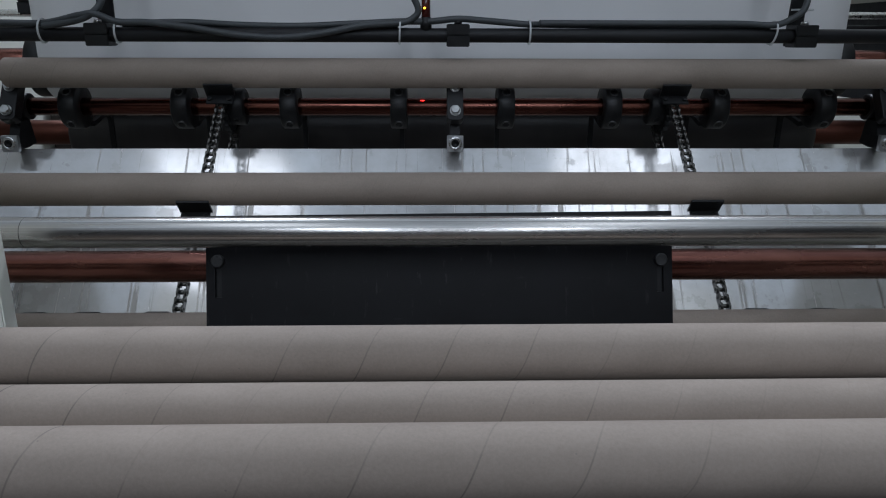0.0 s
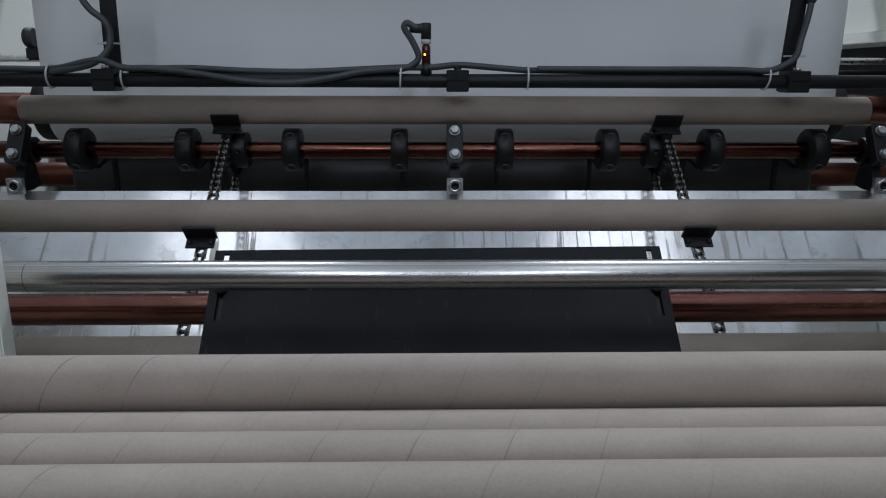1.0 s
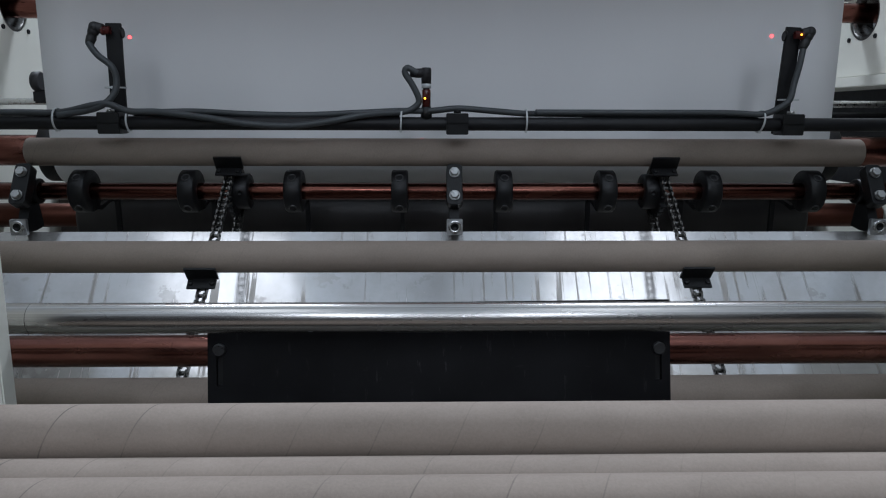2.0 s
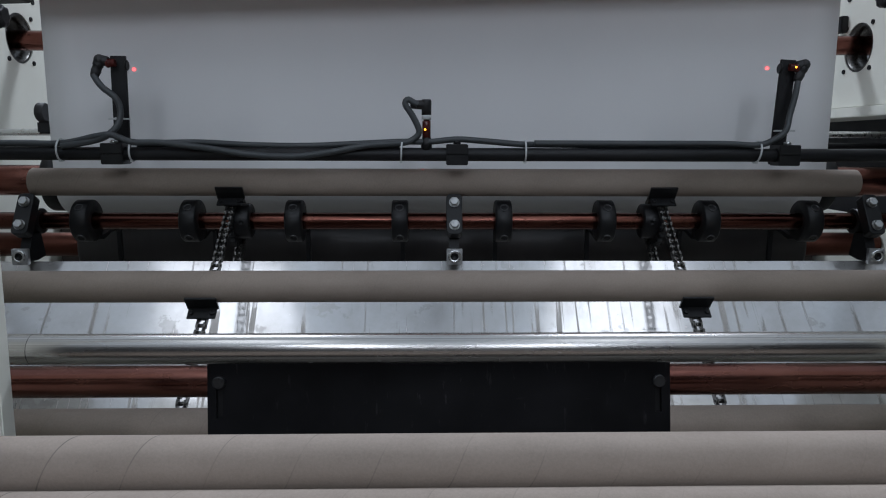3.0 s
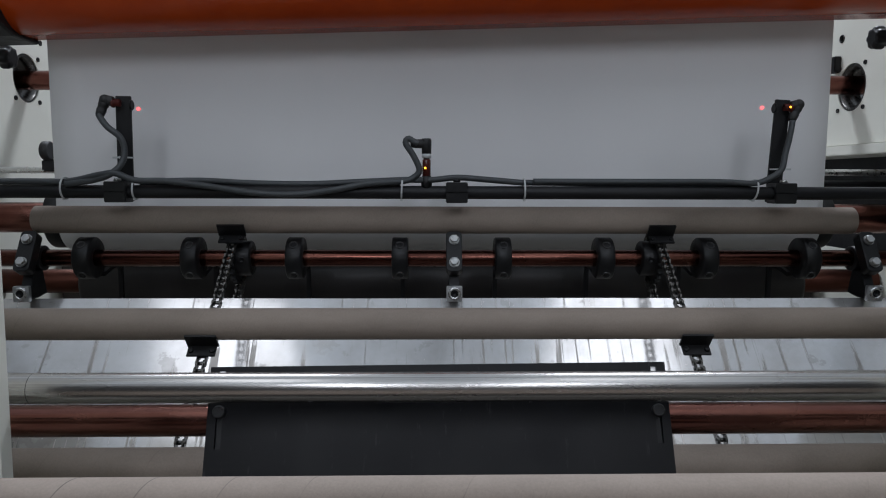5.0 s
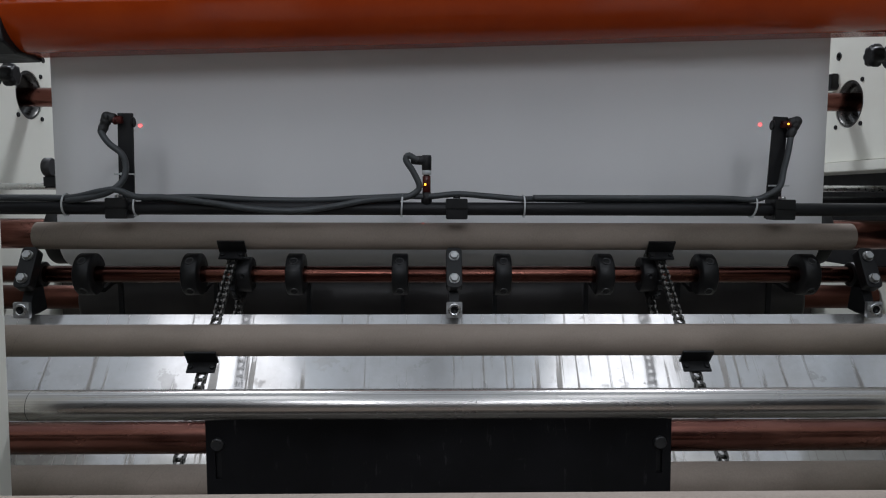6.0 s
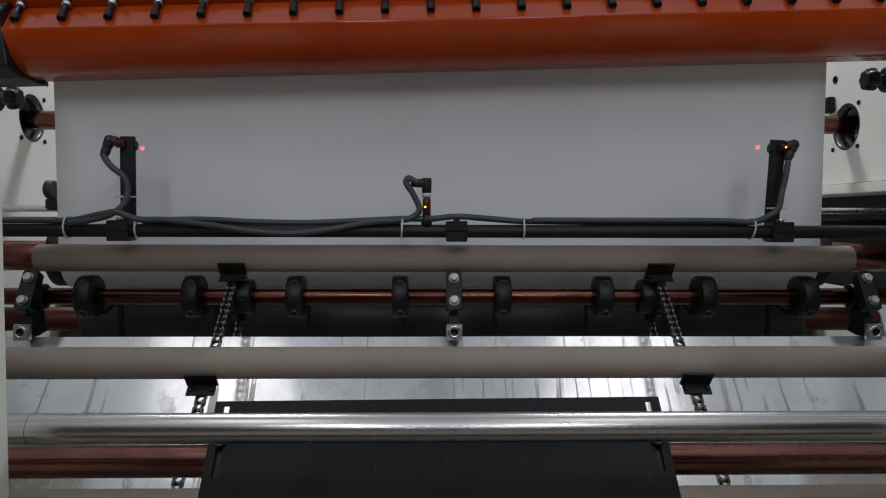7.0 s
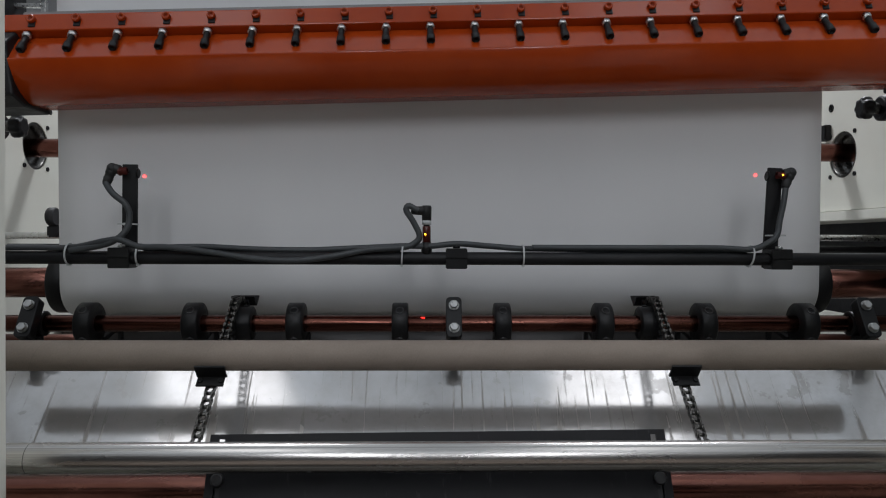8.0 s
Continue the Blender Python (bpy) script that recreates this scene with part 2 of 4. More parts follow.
def sweep(bm, pts, r, seg=10, ribs=0):
    """A round cable through points, smoothed; ribs gives corrugations per metre."""
    P = [Vector(p) for p in pts]
    dense = []
    for i in range(len(P) - 1):
        a, b, c, d = P[max(i - 1, 0)], P[i], P[i + 1], P[min(i + 2, len(P) - 1)]
        n = max(4, int((c - b).length * (ribs * 2 if ribs else 160)))
        for k in range(n):
            t = k / n
            dense.append(0.5 * ((2 * b) + (c - a) * t + (2 * a - 5 * b + 4 * c - d) * t * t + (3 * b - a - 3 * c + d) * t ** 3))
    dense.append(P[-1])
    rings = []
    side = None
    for i, p in enumerate(dense):
        t = (dense[min(i + 1, len(dense) - 1)] - dense[max(i - 1, 0)]).normalized()
        if side is None:
            side = t.orthogonal().normalized()
        side = (side - t * side.dot(t)).normalized()
        up = t.cross(side)
        rr = r * (0.9 if ribs and i % 2 else 1.0)
        rings.append([bm.verts.new(p + (side * math.cos(2 * math.pi * k / seg) + up * math.sin(2 * math.pi * k / seg)) * rr) for k in range(seg)])
    for a, b in zip(rings, rings[1:]):
        for k in range(seg):
            f = bm.faces.new((a[k], a[(k + 1) % seg], b[(k + 1) % seg], b[k]))
            f.smooth = True
    bm.faces.new(rings[0][::-1])
    bm.faces.new(rings[-1])


def prism(bm, outline, x0, x1, m=None, smooth=()):
    """An outline of (y, z) drawn out along x."""
    a = [bm.verts.new((x0, y, z)) for y, z in outline]
    b = [bm.verts.new((x1, y, z)) for y, z in outline]
    n = len(outline)
    for i in range(n):
        bm.faces.new((a[i], a[(i + 1) % n], b[(i + 1) % n], b[i])).smooth = i in smooth
    bm.faces.new(a[::-1])
    bm.faces.new(b)
    if m is not None:
        bmesh.ops.transform(bm, matrix=m, verts=a + b)
    return a + b


def mesh_of(bm, name, material):
    bmesh.ops.recalc_face_normals(bm, faces=bm.faces[:])
    me = bpy.data.meshes.new(name)
    bm.to_mesh(me)
    bm.free()
    me.materials.append(material)
    return me


def part(name, bm, material, parent=None, label="", m=None):
    ob = new(name, bm if isinstance(bm, bpy.types.Mesh) else mesh_of(bm, name, material))
    if parent is not None:
        ob.parent = parent
    if m is not None:
        ob.matrix_basis = m
    if label:
        ob["label"] = label
    return ob


def thing(name, x, y, z, label, category, group="", kind=""):
    ob = new(name)
    ob.empty_display_size = 0.02
    ob.matrix_basis = pose(x, y, LEVEL + z)
    return tagged(ob, label, category, group, kind)


def hexhead(bm, x, y, z, r=0.0085, h=0.006, washer=0.011):
    """A hexagon bolt head that faces -y, with its washer."""
    m = pose(x, y, z) @ pose(0, 0, 0, 0, 0, -90)
    lathe(bm, [(0, washer), (0.0018, washer)], 24, m)
    lathe(bm, [(0.0018, r * 1.12), (0.0018 + h * 0.75, r * 1.12), (0.0018 + h, r * 0.92)], 6, m)


def sockethead(bm, m, r=0.005, h=0.005):
    """A socket cap screw along +x of m, with a real hollow."""
    lathe(bm, [(0, r), (h * 0.85, r), (h, r * 0.88), (h, r * 0.55), (h * 0.4, r * 0.55), (h * 0.4, 0.0002)], 16, m)


# ---- the hall ----
def setting(name, c, s, material, label):
    bm = bm_new()
    box(bm, (0, 0, 0), s)
    ob = part(name, bm, material, m=pose(*c))
    return tagged(ob, label, "building", kind="structure")


setting("floor", (0, 0, -0.05), (12, 12, 0.1), CONCRETE, "worn grey concrete factory floor")
setting("wall_north", (0, 5.9, 2.1), (12, 0.2, 4.2), GREY_PAINT, "pale grey painted hall wall")
setting("wall_west", (-5.9, 0, 2.1), (0.2, 11.6, 4.2), HALL_WALL, "dark grey painted hall wall")
setting("wall_east", (5.9, 0, 2.1), (0.2, 11.6, 4.2), HALL_WALL, "dark grey painted hall wall")

setting("wall_south", (0, -5.9, 2.1), (12, 0.2, 4.2), HALL_WALL, "dark grey painted hall wall")

# roof with translucent daylight sheets between its ribs
bm = bm_new()
for x in (-5.0, 5.0):
    box(bm, (x, 0, 0), (2.0, 12, 0.1))
for y in (-4.9, 5.2):
    box(bm, (0, y, 0), (8.0, 2.2 if y < 0 else 1.6, 0.1))
for x in (-2.7, -1.35, 0.0, 1.35, 2.7):
    box(bm, (x, 0.3, 0), (0.12, 8.2, 0.1))
tagged(part("ceiling", bm, WHITE_CEIL, m=pose(0, 0, 4.25)), "white sheet roof with long translucent daylight panels", "building", kind="structure")
bm = bm_new()
box(bm, (0, 0.3, 0), (8.0, 8.2, 0.02))
tagged(part("rooflight", bm, ROOF_LIGHT, m=pose(0, 0, 4.36)), "translucent daylight roof panel glowing with overcast light", "rooflight", kind="structure")


def ceiling_light(x, y, z, sx, sy):
    t = thing("ceiling_light", x, y, z - LEVEL, "white steel ceiling light with glowing diffuser", "lamp", "hall lights")
    bm = bm_new()
    box(bm, (0, 0, 0.06), (sx + 0.08, sy + 0.08, 0.08), 0.01)
    part("housing", bm, WHITE_CEIL, t)
    bm = bm_new()
    box(bm, (0, 0, 0.014), (sx, sy, 0.01))
    part("diffuser", bm, LAMP_FACE, t, "glowing white diffuser")
    for a in (-0.3, 0.3):
        bm = bm_new()
        box(bm, (0, a * sy, (0.06 + 4.352 - z) / 2), (0.012, 0.012, 4.352 - z - 0.06))
        part("hanger", bm, STEEL, t)


# the rear pair are made-up housings for the added fill panels
for x, y, z, sx, sy, _ in LAMPS:
    ceiling_light(x, y, z + 0.02, sx, sy)


# ---- machine frames ----
def plate_outline(bm, y0, y1, z0, z1, x0, x1, holes):
    """An upright plate in the y-z plane with round holes (y, z, r) through it."""
    holes = sorted(holes)
    cuts = [y0]
    for y, z, r in holes:
        cuts += [y - r * 1.35, y + r * 1.35]
    cuts.append(y1)

    def slab(ya, yb, za, zb):
        if yb - ya > 1e-5 and zb - za > 1e-5:
            prism(bm, [(ya, za), (yb, za), (yb, zb), (ya, zb)], x0, x1)
    for i in range(0, len(cuts), 2):
        slab(cuts[i], cuts[i + 1], z0, z1)
    for y, z, r in holes:
        k = r * 1.35
        slab(y - k, y + k, z0, z - k)
        slab(y - k, y + k, z + k, z1)
        n = 40
        inner, outer = [], []
        for i in range(n):
            a = 2 * math.pi * i / n
            c, s = math.cos(a), math.sin(a)
            f = k / max(abs(c), abs(s))
            inner.append((y + r * c, z + r * s))
            outer.append((y + f * c, z + f * s))
        for i in range(n):
            j = (i + 1) % n
            ring = [[bm.verts.new((x, *p)) for p in (inner[i], inner[j], outer[j], outer[i])] for x in (x0, x1)]
            bm.faces.new(ring[0])
            bm.faces.new(ring[1][::-1])
            bm.faces.new((ring[0][0], ring[1][0], ring[1][1], ring[0][1]))


def side_frame(side):
    """Upright cream side plate with the roller's bearing hole, its screws, and an adjusting knob."""
    x_in = -0.905 if side < 0 else 0.885
    t = thing("side_frame", x_in, 0, 0, "upright cream-painted steel side frame with a round bearing hole", "machine frame", "side frames")
    hy, hz = (1.675, 0.209) if side < 0 else (1.665, 0.199)
    z_low = -1.35 if side < 0 else 0.074
    bm = bm_new()
    plate_outline(bm, 1.15, 2.5, z_low, 0.44, 0.0, side * 0.03, [(hy, hz, 0.052)])
    part("plate", bm, CREAM, t)
    if side > 0:
        bm = bm_new()
        prism(bm, [(1.15, -1.35), (2.5, -1.35), (2.5, -0.16), (1.15, -0.16)], 0, 0.03)
        part("lower_plate", bm, CREAM, t)
    if side > 0:
        bm = bm_new()
        box(bm, (0.055, 1.85, 0.061), (0.14, 1.3, 0.022), 0.002)
        part("ledge", bm, CREAM, t)
        # added black panel that stands in for the shade inside the opening
        bm = bm_new()
        box(bm, (0.120, 1.85, -0.06), (0.02, 1.3, 0.26), 0.002)
        part("dark_opening", bm, BLACK_PAINT, t)
    bm = bm_new()
    ring = [(0.002, 0.0515), (0.002, 0.045), (0.02, 0.042), (0.045, 0.042), (0.045, 0.0515)]
    lathe(bm, [(side * a, b) for a, b in ring], 40, pose(0, hy, hz), close=False)
    part("bearing_ring", bm, CHAIN, t)
    for k in range(4):
        a = math.radians(45 + 90 * k)
        bm = bm_new()
        sockethead(bm, pose(0, hy + 0.066 * math.cos(a), hz + 0.066 * math.sin(a)) @ pose(0, 0, 0, 0, 0, 180 if side > 0 else 0), 0.005, 0.003)
        part("screw", bm, BLACK, t)
    for dy, dz, r in ((0.045, 0.112, 0.009), (0.075, 0.130, 0.005), (0.075, 0.100, 0.005), (0.06, 0.085, 0.006))[:4 if side < 0 else 1]:
        bm = bm_new()
        lathe(bm, [(0, r), (-side * 0.002, r), (-side * 0.002, r * 0.7), (side * 0.004, r * 0.65)], 20, pose(0, hy + dy, hz + dz))
        part("bolt_hole", bm, BLACK, t)
    if side > 0:
        bm = bm_new()
        box(bm, (-0.008, hy + 0.056, hz + 0.056), (0.016, 0.026, 0.036), 0.002)
        part("stop_block", bm, BLACK, t)


side_frame(-1)
side_frame(1)


def adjusting_knob(x, y, z, side):
    t = thing("adjusting_knob", x, y, z, "black star-grip adjusting knob on a threaded spindle", "knob", "adjusting knobs")
    bm = bm_new()
    lathe(bm, [(side * 0.016, 0.020), (side * 0.020, 0.0245), (side * 0.085, 0.0245), (side * 0.088, 0.021)], 28)
    part("barrel", bm, BLACK, t)
    bm = bm_new()
    lathe(bm, [(side * (-0.004 + 0.002 * k), 0.0105 if k % 2 else 0.0090) for k in range(13)], 20)
    part("thread", bm, CHAIN, t)
    bm = bm_new()
    n, rings = 48, []
    for px_, k in ((0.002, 0.60), (0.0, 0.90), (-0.004, 1.0), (-0.014, 1.0), (-0.020, 0.86), (-0.022, 0.6)):
        ring = []
        for i in range(n):
            a = 2 * math.pi * i / n
            r = 0.0205 * k * (1 + 0.085 * math.cos(7 * a))
            ring.append(bm.verts.new((side * px_, r * math.cos(a), r * math.sin(a))))
        rings.append(ring)
    for p, q in zip(rings, rings[1:]):
        for i in range(n):
            bm.faces.new((p[i], q[i], q[(i + 1) % n], p[(i + 1) % n])).smooth = True
    bm.faces.new(rings[0])
    bm.faces.new(rings[-1][::-1])
    part("grip", bm, BLACK, t)
    bm = bm_new()
    rod(bm, 0.08 if side > 0 else -0.12, 0.12 if side > 0 else -0.08, 0.010, 16)
    part("spindle", bm, STEEL, t)


adjusting_knob(-0.826, 1.45, 0.216, -1)
adjusting_knob(0.812, 1.45, 0.262, 1)


def front_panel(x_edge, x_far, label):
    """Upright cream cover panel in front of the tube ends."""
    t = thing("front_panel", x_edge, 0.715, 0, label, "machine panel", "front panels")
    w = x_far - x_edge
    bm = bm_new()
    box(bm, (w / 2, 0.010, -0.52), (abs(w), 0.020, 1.66), 0.0015)
    part("panel", bm, CREAM, t)
    bm = bm_new()
    box(bm, (w * 0.9, 0.20, -0.72), (0.03, 0.35, 1.26), 0.002)
    part("return_plate", bm, CREAM, t)


front_panel(-0.424, -0.75, "cream-painted upright front cover panel")
front_panel(0.43, 0.75, "cream-painted upright front cover panel")


# ---- rollers and paper ----
def guide_roller():
    t = thing("guide_roller", -0.014, 1.482, -0.080, "wide guide roller on a copper-toned shaft with black end rings", "roller")
    bm = bm_new()
    rod(bm, -0.712, 0.712, 0.0605, 64)
    part("roller_face", bm, RUBBER, t)
    for side in (-1, 1):
        bm = bm_new()
        rod(bm, side * 0.713 if side > 0 else -0.742, 0.742 if side > 0 else -0.713, 0.058, 48, 0.003)
        part("end_ring", bm, BLACK, t, "black end ring")
    bm = bm_new()
    rod(bm, -0.90, -0.742, 0.029, 40)
    part("shaft_end", bm, COPPER, t)
    bm = bm_new()
    rod(bm, 0.742, 0.90, 0.029, 40)
    part("shaft_end", bm, COPPER, t)


guide_roller()


def lower_drum():
    t = thing("winding_drum", -0.008, 1.545, -0.212, "dark winding drum on a copper-toned shaft", "roller")
    bm = bm_new()
    lathe(bm, [(-0.715, 0.060), (-0.711, 0.068), (-0.704, 0.071), (0.704, 0.071), (0.711, 0.068), (0.715, 0.060)], 64)
    part("drum_face", bm, DRUM, t)
    for a, b in ((-0.90, -0.715), (0.715, 0.89)):
        bm = bm_new()
        rod(bm, a, b, 0.024, 40)
        part("shaft_end", bm, COPPER_DARK, t)


lower_drum()


def paper_web():
    """The web comes down behind the orange housing and turns under the guide roller."""
    cy, cz, r = 1.482, -0.080, 0.0615
    line = [(cy - r - 0.012, 0.62), (cy - r - 0.006, 0.30)]
    for k in range(0, 25):
        a = math.radians(180 + k * 7.0)
        line.append((cy + r * math.cos(a), cz + r * math.sin(a)))
    line += [(cy + 0.25, cz - 0.02)]
    bm = bm_new()
    x0, x1, th = -0.7245, 0.6974, 0.0004
    n = 24
    rows = []
    for i, (y, z) in enumerate(line):
        a, b = line[max(i - 1, 0)], line[min(i + 1, len(line) - 1)]
        ty, tz = b[0] - a[0], b[1] - a[1]
        L = math.hypot(ty, tz)
        ny, nz = tz / L, -ty / L
        rows.append([[bm.verts.new((x0 + (x1 - x0) * k / n, y + s * ny * th, z + s * nz * th)) for k in range(n + 1)] for s in (0, 1)])
    for p, q in zip(rows, rows[1:]):
        for s in (0, 1):
            for k in range(n):
                f = bm.faces.new((p[s][k], p[s][k + 1], q[s][k + 1], q[s][k]))
                f.smooth = True
        for k in (0, n):
            bm.faces.new((p[0][k], p[1][k], q[1][k], q[0][k]))
    ob = part("paper_web", bm, PAPER, m=pose(0, 0, LEVEL))
    tagged(ob, "wide white tissue paper web running down to the guide roller", "paper")


paper_web()


# ---- the shaft over which the cores tip ----
AXIS_Y, AXIS_Z, WHEEL = 1.320, -0.1408, 0.042
RISE = math.radians(41.0)
ALONG = Vector((0, math.cos(RISE), math.sin(RISE)))
OUT = Vector((0, -math.sin(RISE), math.cos(RISE)))
CHAIN_X = (-0.370, 0.349)


def guide_shaft():
    t = thing("guide_shaft", 0, AXIS_Y, AXIS_Z, "copper-toned steel shaft carrying eight black clamp collars", "shaft")
    bm = bm_new()
    rod(bm, -0.86, 0.86, 0.0145, 36)
    part("shaft", bm, COPPER_RED, t)
    bm = bm_new()
    w = 0.0136
    lathe(bm, [(-w, 0.0145), (-w, 0.034), (-w + 0.002, 0.036), (w - 0.002, 0.036), (w, 0.034), (w, 0.0145)], 48, close=False)
    ring = mesh_of(bm, "collar", BLACK)
    bm = bm_new()
    fing = [(0.028, -0.026), (0.050, -0.030), (0.085, -0.022), (0.120, -0.020), (0.128, -0.030), (0.130, -0.120), (0.124, -0.120), (0.121, -0.034), (0.115, -0.027), (0.085, -0.029), (0.050, -0.038), (0.025, -0.034)]
    prism(bm, fing, -0.004, 0.004)
    finger = mesh_of(bm, "core_finger", BLACK_PAINT)
    for x in (-0.6229, -0.4441, -0.2697, -0.0913, 0.0845, 0.2597, 0.4369, 0.6134):
        c = part("collar", ring, None, t, m=pose(x, 0, 0))
        for a in (-44, 46):
            bm = bm_new()
            lathe(bm, [(-0.001, 0.0076), (0.0012, 0.0074), (0.0014, 0.0070), (0.0014, 0.0054), (-0.0070, 0.0050), (-0.0070, 0.0002)], 16, pose(0, 0, 0, a) @ pose(0, -0.0357, 0) @ pose(0, 0, 0, 0, 0, -90), close=False)
            part("clamp_screw", bm, BOLT, c)
        part("core_finger", finger, None, c, "dark bent core guide finger")


guide_shaft()


def shaft_clamp(x):
    """Clamp bar bolted across the shaft, on an arm that ends in an aluminium foot."""
    t = thing("shaft_clamp", x, AXIS_Y, AXIS_Z, "black split shaft clamp with hexagon bolts on an aluminium foot", "clamp", "shaft clamps")
    bm = bm_new()
    lathe(bm, [(-0.010, 0.0145), (-0.010, 0.0205), (-0.009, 0.0215), (0.009, 0.0215), (0.010, 0.0205), (0.010, 0.0145)], 36, close=False)
    part("clamp_ring", bm, BLACK, t)
    bm = bm_new()
    outline = []
    for cx, cz, a0 in ((0.006, 0.029, 0), (-0.006, 0.029, 90), (-0.006, -0.029, 180), (0.006, -0.029, 270)):
        for k in range(6):
            a = math.radians(a0 + 18 * k)
            outline.append((cx + 0.0072 * math.cos(a), cz + 0.0072 * math.sin(a)))
    front = [bm.verts.new((px_, 0.0, pz)) for px_, pz in outline]
    back = [bm.verts.new((px_, 0.020, pz)) for px_, pz in outline]
    for i in range(len(outline)):
        j = (i + 1) % len(outline)
        bm.faces.new((front[i], front[j], back[j], back[i]))
    bm.faces.new(front[::-1])
    bm.faces.new(back)
    b = part("clamp_block", bm, BLACK, t, m=pose(0, -0.0437, 0.0168, -29))
    bev = b.modifiers.new("edges", "BEVEL")
    bev.width, bev.segments, bev.limit_method = 0.0012, 2, "ANGLE"
    bm = bm_new()
    prism(bm, [(-0.034, -0.02), (-0.006, -0.02), (0.004, -0.060), (-0.022, -0.064), (-0.054, -0.064)], -0.008, 0.008)
    part("arm", bm, BLACK_PAINT, t)
    for dy, dz, tilt in ((-0.0345, 0.0345, -29), (-0.0542, -0.0012, -29)):
        bm = bm_new()
        hexhead(bm, 0, 0, 0, 0.0070, 0.0060, 0.0088)
        part("hex_bolt", bm, BOLT_ZINC, t, "zinc-plated hexagon bolt", m=pose(0, dy, dz, tilt))
    bm = bm_new()
    box(bm, (0, -0.0575, -0.053), (0.026, 0.009, 0.026), 0.001)
    f = part("foot_block", bm, ALU, t, "pale aluminium foot block")
    bm = bm_new()
    lathe(bm, [(0, 0.0105), (0.003, 0.0105), (0.003, 0.0065), (-0.001, 0.006)], 28, pose(0, -0.0622, -0.052) @ pose(0, 0, 0, 0, 0, -90), close=False)
    part("ring_washer", bm, STEEL, f)
    bm = bm_new()
    sockethead(bm, pose(0, -0.062, -0.052) @ pose(0, 0, 0, 0, 0, -90), 0.0066, 0.003)
    part("socket_screw", bm, BLACK, f)


for x in (-0.706, 0.0, 0.704):
    shaft_clamp(x)


# ---- stainless slide under the chains ----
def slide_sheet():
    base = Vector((0, 1.2957, -0.2068))
    t = thing("slide_sheet", 0, 1.2957, -0.2068, "stained stainless steel slide sheet with dried drip marks", "sheet metal")
    bm = bm_new()
    steep = math.radians(50.0)
    down = -Vector((0, math.cos(steep), math.sin(steep)))
    out = Vector((0, -math.sin(steep), math.cos(steep)))
    n, m = 40, 20
    L = 0.52
    grid = []
    for s in (0, 1):
        g = []
        for j in range(m + 1):
            row = []
            for i in range(n + 1):
                x = -0.80 + 1.58 * i / n
                p = down * (L * j / m) - out * (0.002 * s)
                p.x = x
                p += out * 0.0012 * noise.noise(Vector((x * 3, j * 0.35, 0)))
                row.append(bm.verts.new(p))
            g.append(row)
        grid.append(g)
    for s in (0, 1):
        for j in range(m):
            for i in range(n):
                f = bm.faces.new((grid[s][j][i], grid[s][j][i + 1], grid[s][j + 1][i + 1], grid[s][j + 1][i]))
                f.smooth = True
    for i in range(n):
        for j in (0, m):
            bm.faces.new([bm.verts.new(v.co) for v in (grid[0][j][i], grid[0][j][i + 1], grid[1][j][i + 1], grid[1][j][i])])
    part("sheet", bm, SHEET, t)


slide_sheet()


# ---- chains, sprockets and carriers ----
LINKS = 146
PITCH = 0.237 / 19
SPREAD = math.radians(3.5)                       # half the angle between the two strands
LOW_WHEEL_GAP = (LINKS * PITCH - WHEEL * (math.pi - 2 * SPREAD) - WHEEL * (math.pi + 2 * SPREAD)) / (2 * math.cos(SPREAD) + math.sin(SPREAD) * (math.pi + 2 * SPREAD))
LOW_WHEEL = WHEEL + LOW_WHEEL_GAP * math.sin(SPREAD)
LINE = LOW_WHEEL_GAP * math.cos(SPREAD)
TOP = Vector((0, AXIS_Y, AXIS_Z))
LOW = TOP - Vector((0, math.cos(RISE + SPREAD), math.sin(RISE + SPREAD))) * LOW_WHEEL_GAP
S_TANGENT = 0.2207


def on_chain(s):
    """Place and tilt (degrees from the y axis) at the length s along the chain; 0 is the rest place of the middle carrier."""
    a = (s - S_TANGENT) % (LINKS * PITCH)
    upper, lower = WHEEL * (math.pi - 2 * SPREAD), LOW_WHEEL * (math.pi + 2 * SPREAD)
    if a < upper:
        turn = a / WHEEL
        ang = RISE + math.pi / 2 - turn
        return TOP + Vector((0, math.cos(ang), math.sin(ang))) * WHEEL, math.degrees(RISE - turn)
    a -= upper
    back = RISE + 2 * SPREAD
    if a < LINE:
        n = Vector((0, math.sin(back), -math.cos(back)))
        return TOP + n * WHEEL - Vector((0, math.cos(back), math.sin(back))) * a, math.degrees(back) - 180
    a -= LINE
    if a < lower:
        turn = a / LOW_WHEEL
        ang = back - math.pi / 2 - turn
        return LOW + Vector((0, math.cos(ang), math.sin(ang))) * LOW_WHEEL, math.degrees(back - math.pi - turn)
    a -= lower
    return LOW + OUT * LOW_WHEEL + ALONG * a, math.degrees(RISE) - 360


# travel of the chains along their line
TRAVEL = [(0.0, -0.0285), (0.1, -0.0225), (0.2, -0.0165), (0.3, -0.0110), (0.4, -0.0055), (0.55, 0.0), (7.05, 0.0), (7.2, 0.0105), (7.35, 0.0215),
          (7.5, 0.0325), (7.65, 0.0425), (7.8, 0.0525), (8.0, 0.0660)]


